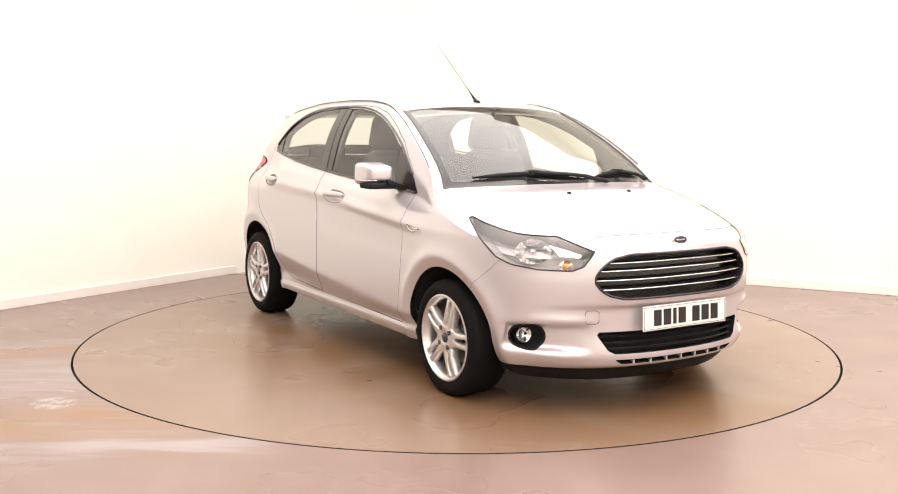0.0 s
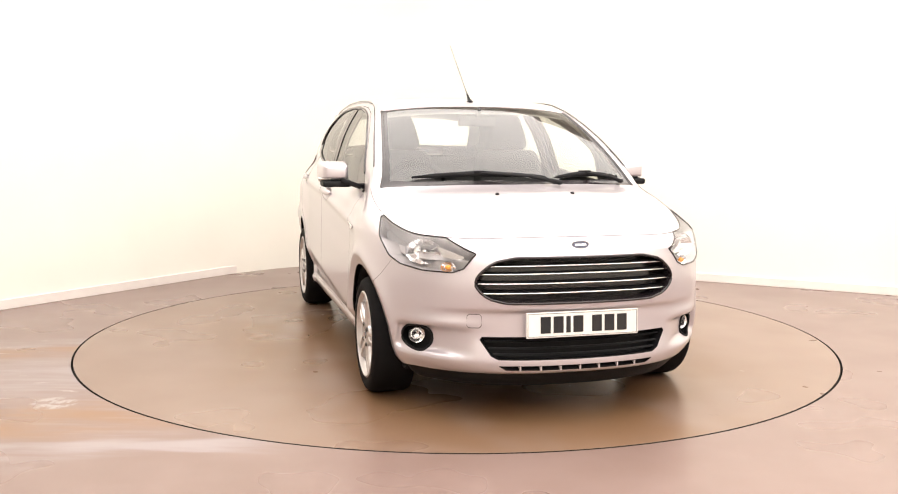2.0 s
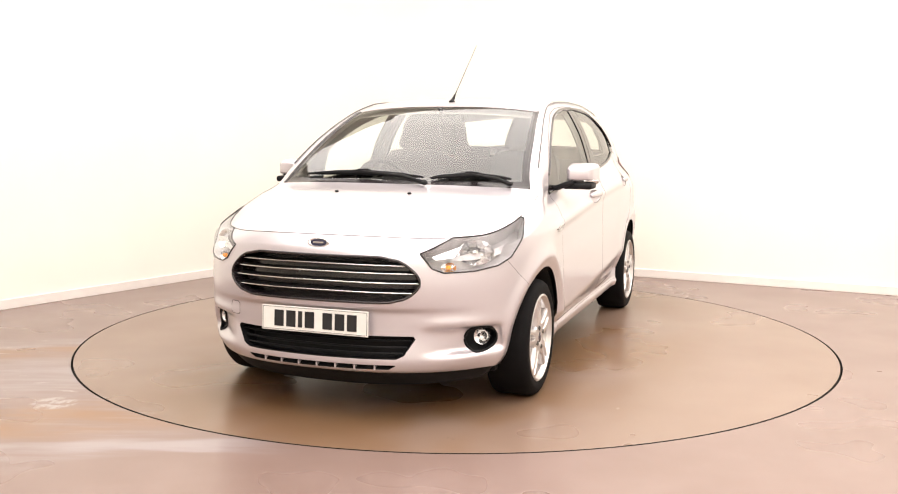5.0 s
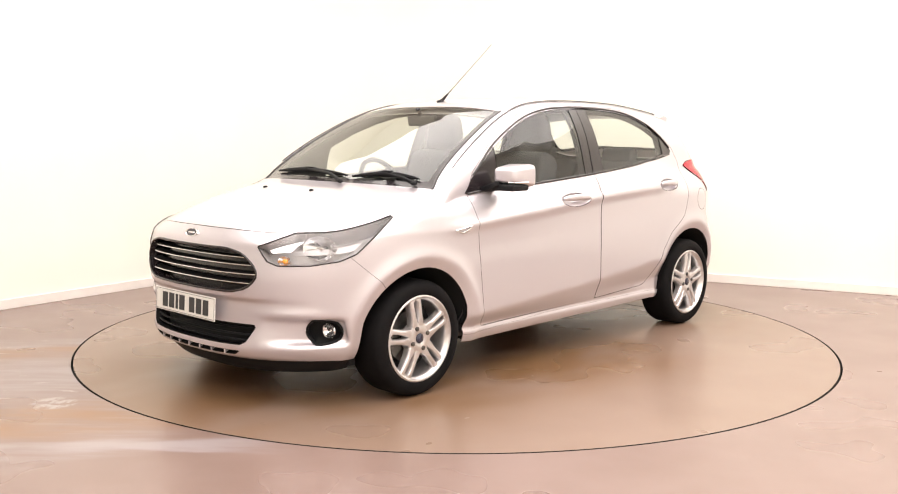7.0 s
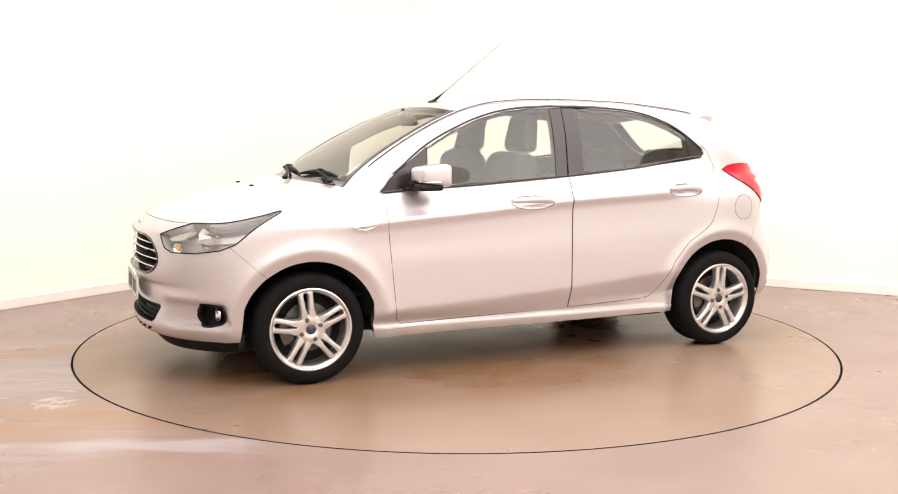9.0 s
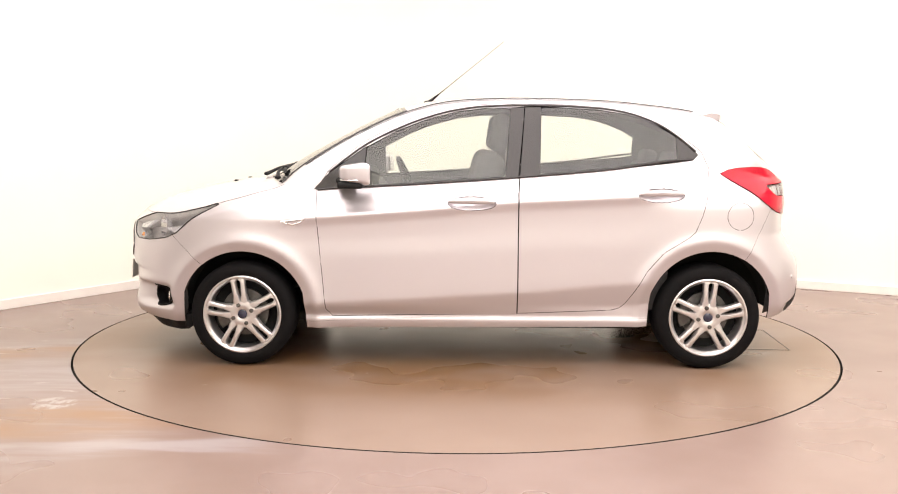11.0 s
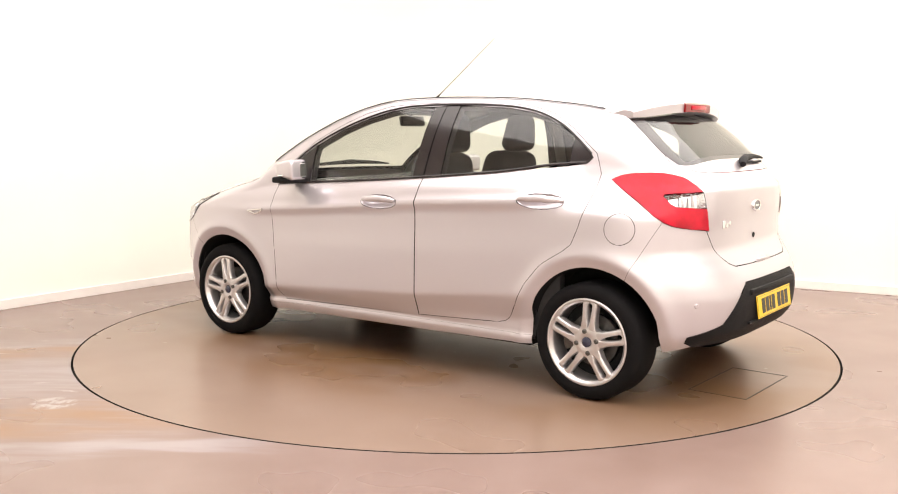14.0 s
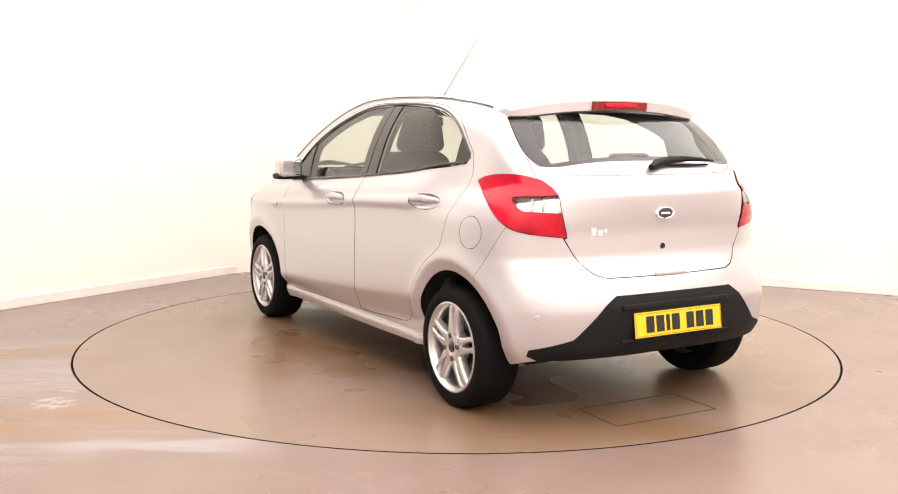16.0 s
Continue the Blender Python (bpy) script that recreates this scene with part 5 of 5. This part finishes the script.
part("underbody", bm, LINER, car, "dark underbody")


def seat(y, name="front_seat"):
    root = new(name)
    root.parent = car
    tagged(root, "charcoal cloth front seat with head restraint")
    bm = bmesh.new()
    box(bm, -0.28, 0.28, -0.25, 0.25, -0.09, 0.08, 0.06, 4, pose(0.24, y, 0.56, 0, -6, 0))
    part("seat_cushion", bm, CLOTH, root, sharp=0)
    bm = bmesh.new()
    vs = box(bm, -0.075, 0.075, -0.245, 0.245, -0.02, 0.585, 0.065, 4)
    for v in bm.verts:
        k = max(0, (v.co.z - 0.25) / 0.37)
        v.co.y *= 1.0 - 0.28 * k**2
        v.co.x += 0.05 * abs(v.co.y / 0.25) ** 2 * (v.co.x > 0)
    bmesh.ops.transform(bm, matrix=pose(0.03, y, 0.58, 0, -13, 0), verts=bm.verts)
    part("backrest", bm, CLOTH, root, sharp=0)
    bm = bmesh.new()
    box(bm, -0.05, 0.05, -0.150, 0.150, -0.105, 0.120, 0.048, 5)
    for v in bm.verts:
        v.co.y *= 1.0 - 0.30 * max(0, (v.co.z + 0.03) / 0.13)
    bmesh.ops.transform(bm, matrix=pose(-0.135, y, 1.258, 0, -8, 0), verts=bm.verts)
    part("head_restraint", bm, CLOTH, root, sharp=0)
    for k in (-0.055, 0.055):
        bm = bmesh.new()
        tube(bm, [(-0.105, y + k, 1.10), (-0.115, y + k, 1.22)], 0.006, 8)
        part("restraint_post", bm, CHROME, root, "thin steel post", sharp=60)


seat(0.36)
seat(-0.36)
bench = new("rear_bench")
bench.parent = car
tagged(bench, "charcoal cloth rear bench seat")
bm = bmesh.new()
box(bm, -0.26, 0.26, -0.62, 0.62, -0.08, 0.08, 0.05, 3, pose(-0.72, 0, 0.58, 0, -5, 0))
part("bench_cushion", bm, CLOTH, bench, sharp=0)
for y0, y1 in ((-0.62, -0.01), (0.01, 0.62)):
    bm = bmesh.new()
    box(bm, -0.06, 0.06, y0, y1, -0.02, 0.50, 0.045, 3, pose(-0.98, 0, 0.60, 0, -16, 0))
    part("bench_backrest", bm, CLOTH, bench, sharp=0)
for y in (-0.34, 0.34):
    bm = bmesh.new()
    box(bm, -0.04, 0.04, -0.13, 0.13, -0.06, 0.06, 0.03, 4, pose(-1.115, y, 1.105, 0, -14, 0))
    part("bench_restraint", bm, CLOTH, bench, sharp=0)
bm = bmesh.new()
box(bm, -1.60, -1.13, -0.60, 0.60, 0.985, 1.01, 0.01, 2)
part("parcel_shelf", bm, DASH, car, "dark parcel shelf")
bm = bmesh.new()
rows = []
for y in np.linspace(-0.66, 0.66, 23):
    hump = 0.03 * math.exp(-((y + 0.36) / 0.17) ** 2) + 0.015 * math.exp(-(y / 0.14) ** 2)
    bow = 0.10 * (abs(y) / 0.66) ** 2
    rows.append([bm.verts.new((x, y, z)) for x, z in ((1.10 - bow, 0.955), (0.90 - bow, 0.975), (0.68 - bow * 0.3, 0.975 + hump), (0.60, 0.945 + hump), (0.56, 0.86), (0.62, 0.70), (0.70, 0.45), (1.05, 0.40))])
for a, b in zip(rows, rows[1:]):
    for j in range(7):
        bm.faces.new((a[j], b[j], b[j + 1], a[j + 1]))
bmesh.ops.recalc_face_normals(bm, faces=bm.faces)
dash = part("dashboard", bm, DASH, car, "dark dashboard", sharp=40)
sw = new("steering_wheel")
sw.parent = car
tagged(sw, "black steering wheel")
sw.matrix_basis = pose(0.42, -0.37, 0.935, 0, -65, 0)
bm = bmesh.new()
tube(bm, [(0.18 * math.cos(a), 0.18 * math.sin(a), 0) for a in np.linspace(0, 2 * math.pi, 41)[:-1]], 0.015, 10, closed=True)
part("wheel_rim", bm, BLACK, sw, sharp=60)
bm = bmesh.new()
blob(bm, Vector((0, 0, -0.01)), 0.065, 0.075, 0.03)
part("boss", bm, BLACK, sw, sharp=60)
for a in (math.pi / 2, -math.pi / 2, math.pi):
    bm = bmesh.new()
    tube(bm, [(0.05 * math.cos(a), 0.05 * math.sin(a), -0.008), (0.175 * math.cos(a), 0.175 * math.sin(a), 0)], [0.018, 0.013], 8, flat=0.5)
    part("wheel_spoke", bm, SILVERLENS if a > 3 else BLACK, sw, sharp=60)
bm = bmesh.new()
box(bm, -0.015, 0.015, -0.115, 0.115, -0.032, 0.032, 0.012, 3, pose(0.44, 0.0, 1.335, 0, 12, 0))
tube(bm, [(0.45, 0, 1.36), (0.48, 0, 1.405)], 0.012, 8)
part("interior_mirror", bm, DASH, car, "dark interior mirror")
# inside faces of the centre pillars and door cards
for s in (1, -1):
    bm = bmesh.new()
    tube(bm, [side_point(on_side(-0.25, z, -0.035), s) for z in (0.95, 1.1, 1.25, 1.40)], 0.045, 8, flat=0.5)
    part("belt_pillar", bm, HEADLINE, car, "grey inner pillar trim", sharp=60)
    bm = bmesh.new()
    box(bm, -1.05, 0.75, 0.66, 0.72, 0.30, 0.965, 0.02, 2)
    if s < 0:
        bm = mirrored(bm)
    part("door_card", bm, DASH, car, "dark door card")

# seals down the sides of the windscreen
for s in (1, -1):
    bm = bmesh.new()
    pts = []
    for k in range(k_cowl, k_head + 1):
        p = STRIP[k - kf][wi]
        pts.append(side_point(p + body_normal(p) * 0.001, s))
    tube(bm, pts, 0.008, 8, flat=0.6)
    part("windscreen_seal", bm, GLOSS, car, "dark windscreen seal", sharp=60)
# towing-eye cover outline in the front bumper
bm = bmesh.new()
tube(bm, [on_front(-0.462 + 0.029 * c0, 0.462 + 0.030 * c1, 0.0) for c0, c1 in ((-1, -0.7), (-0.7, -1), (0.7, -1), (1, -0.7), (1, 0.7), (0.7, 1), (-0.7, 1), (-1, 0.7))], 0.0016, 6, closed=True)
part("towing_cover", bm, GLOSS, car, "thin joint of the towing-eye cover", sharp=60)

# service hatch let into the disc
hx, hy = 1.73, -0.63
c, sn = math.cos(radians(197.84)), math.sin(radians(197.84))
hatch_bm = bmesh.new()
for x0, x1, y0, y1 in ((-0.15, 0.15, -0.29, -0.284), (-0.15, 0.15, 0.284, 0.29), (-0.15, -0.144, -0.29, 0.29), (0.144, 0.15, -0.29, 0.29)):
    box(hatch_bm, x0, x1, y0, y1, -0.001, 0.0012)
hatch = part("hatch_frame", hatch_bm, STEEL, turntable, "steel frame of a service hatch")
hatch.matrix_basis = pose(hx * c - hy * sn, hx * sn + hy * c, 0.0005, 0, 0, 197.84 - 20)


# ---- motion: the disc and the car on it turn together ----
def turn_at(t):
    ramp = curve_of((0.0, 0.0), (0.25, 0.65), (0.5, 1.75), (1.0, 5.39), (1.5, 10.45), (2.0, 16.3))
    if t <= 2.0:
        return -57.94 - ramp(t)
    return -74.24 - 11.765 * (t - 2.0)


def motions():
    times = [0.0, 0.25, 0.5, 0.75, 1.0, 1.25, 1.5, 1.75] + [2.0 + 0.5 * k for k in range(29)]
    walk(turntable, [(t, pose(0, 0, 0, 0, 0, turn_at(t))) for t in times])
    walk(car, [(t, pose(0, 0, 0, 0, 0, turn_at(t)) @ pose(-0.111, 0.028, 0)) for t in times])


motions()
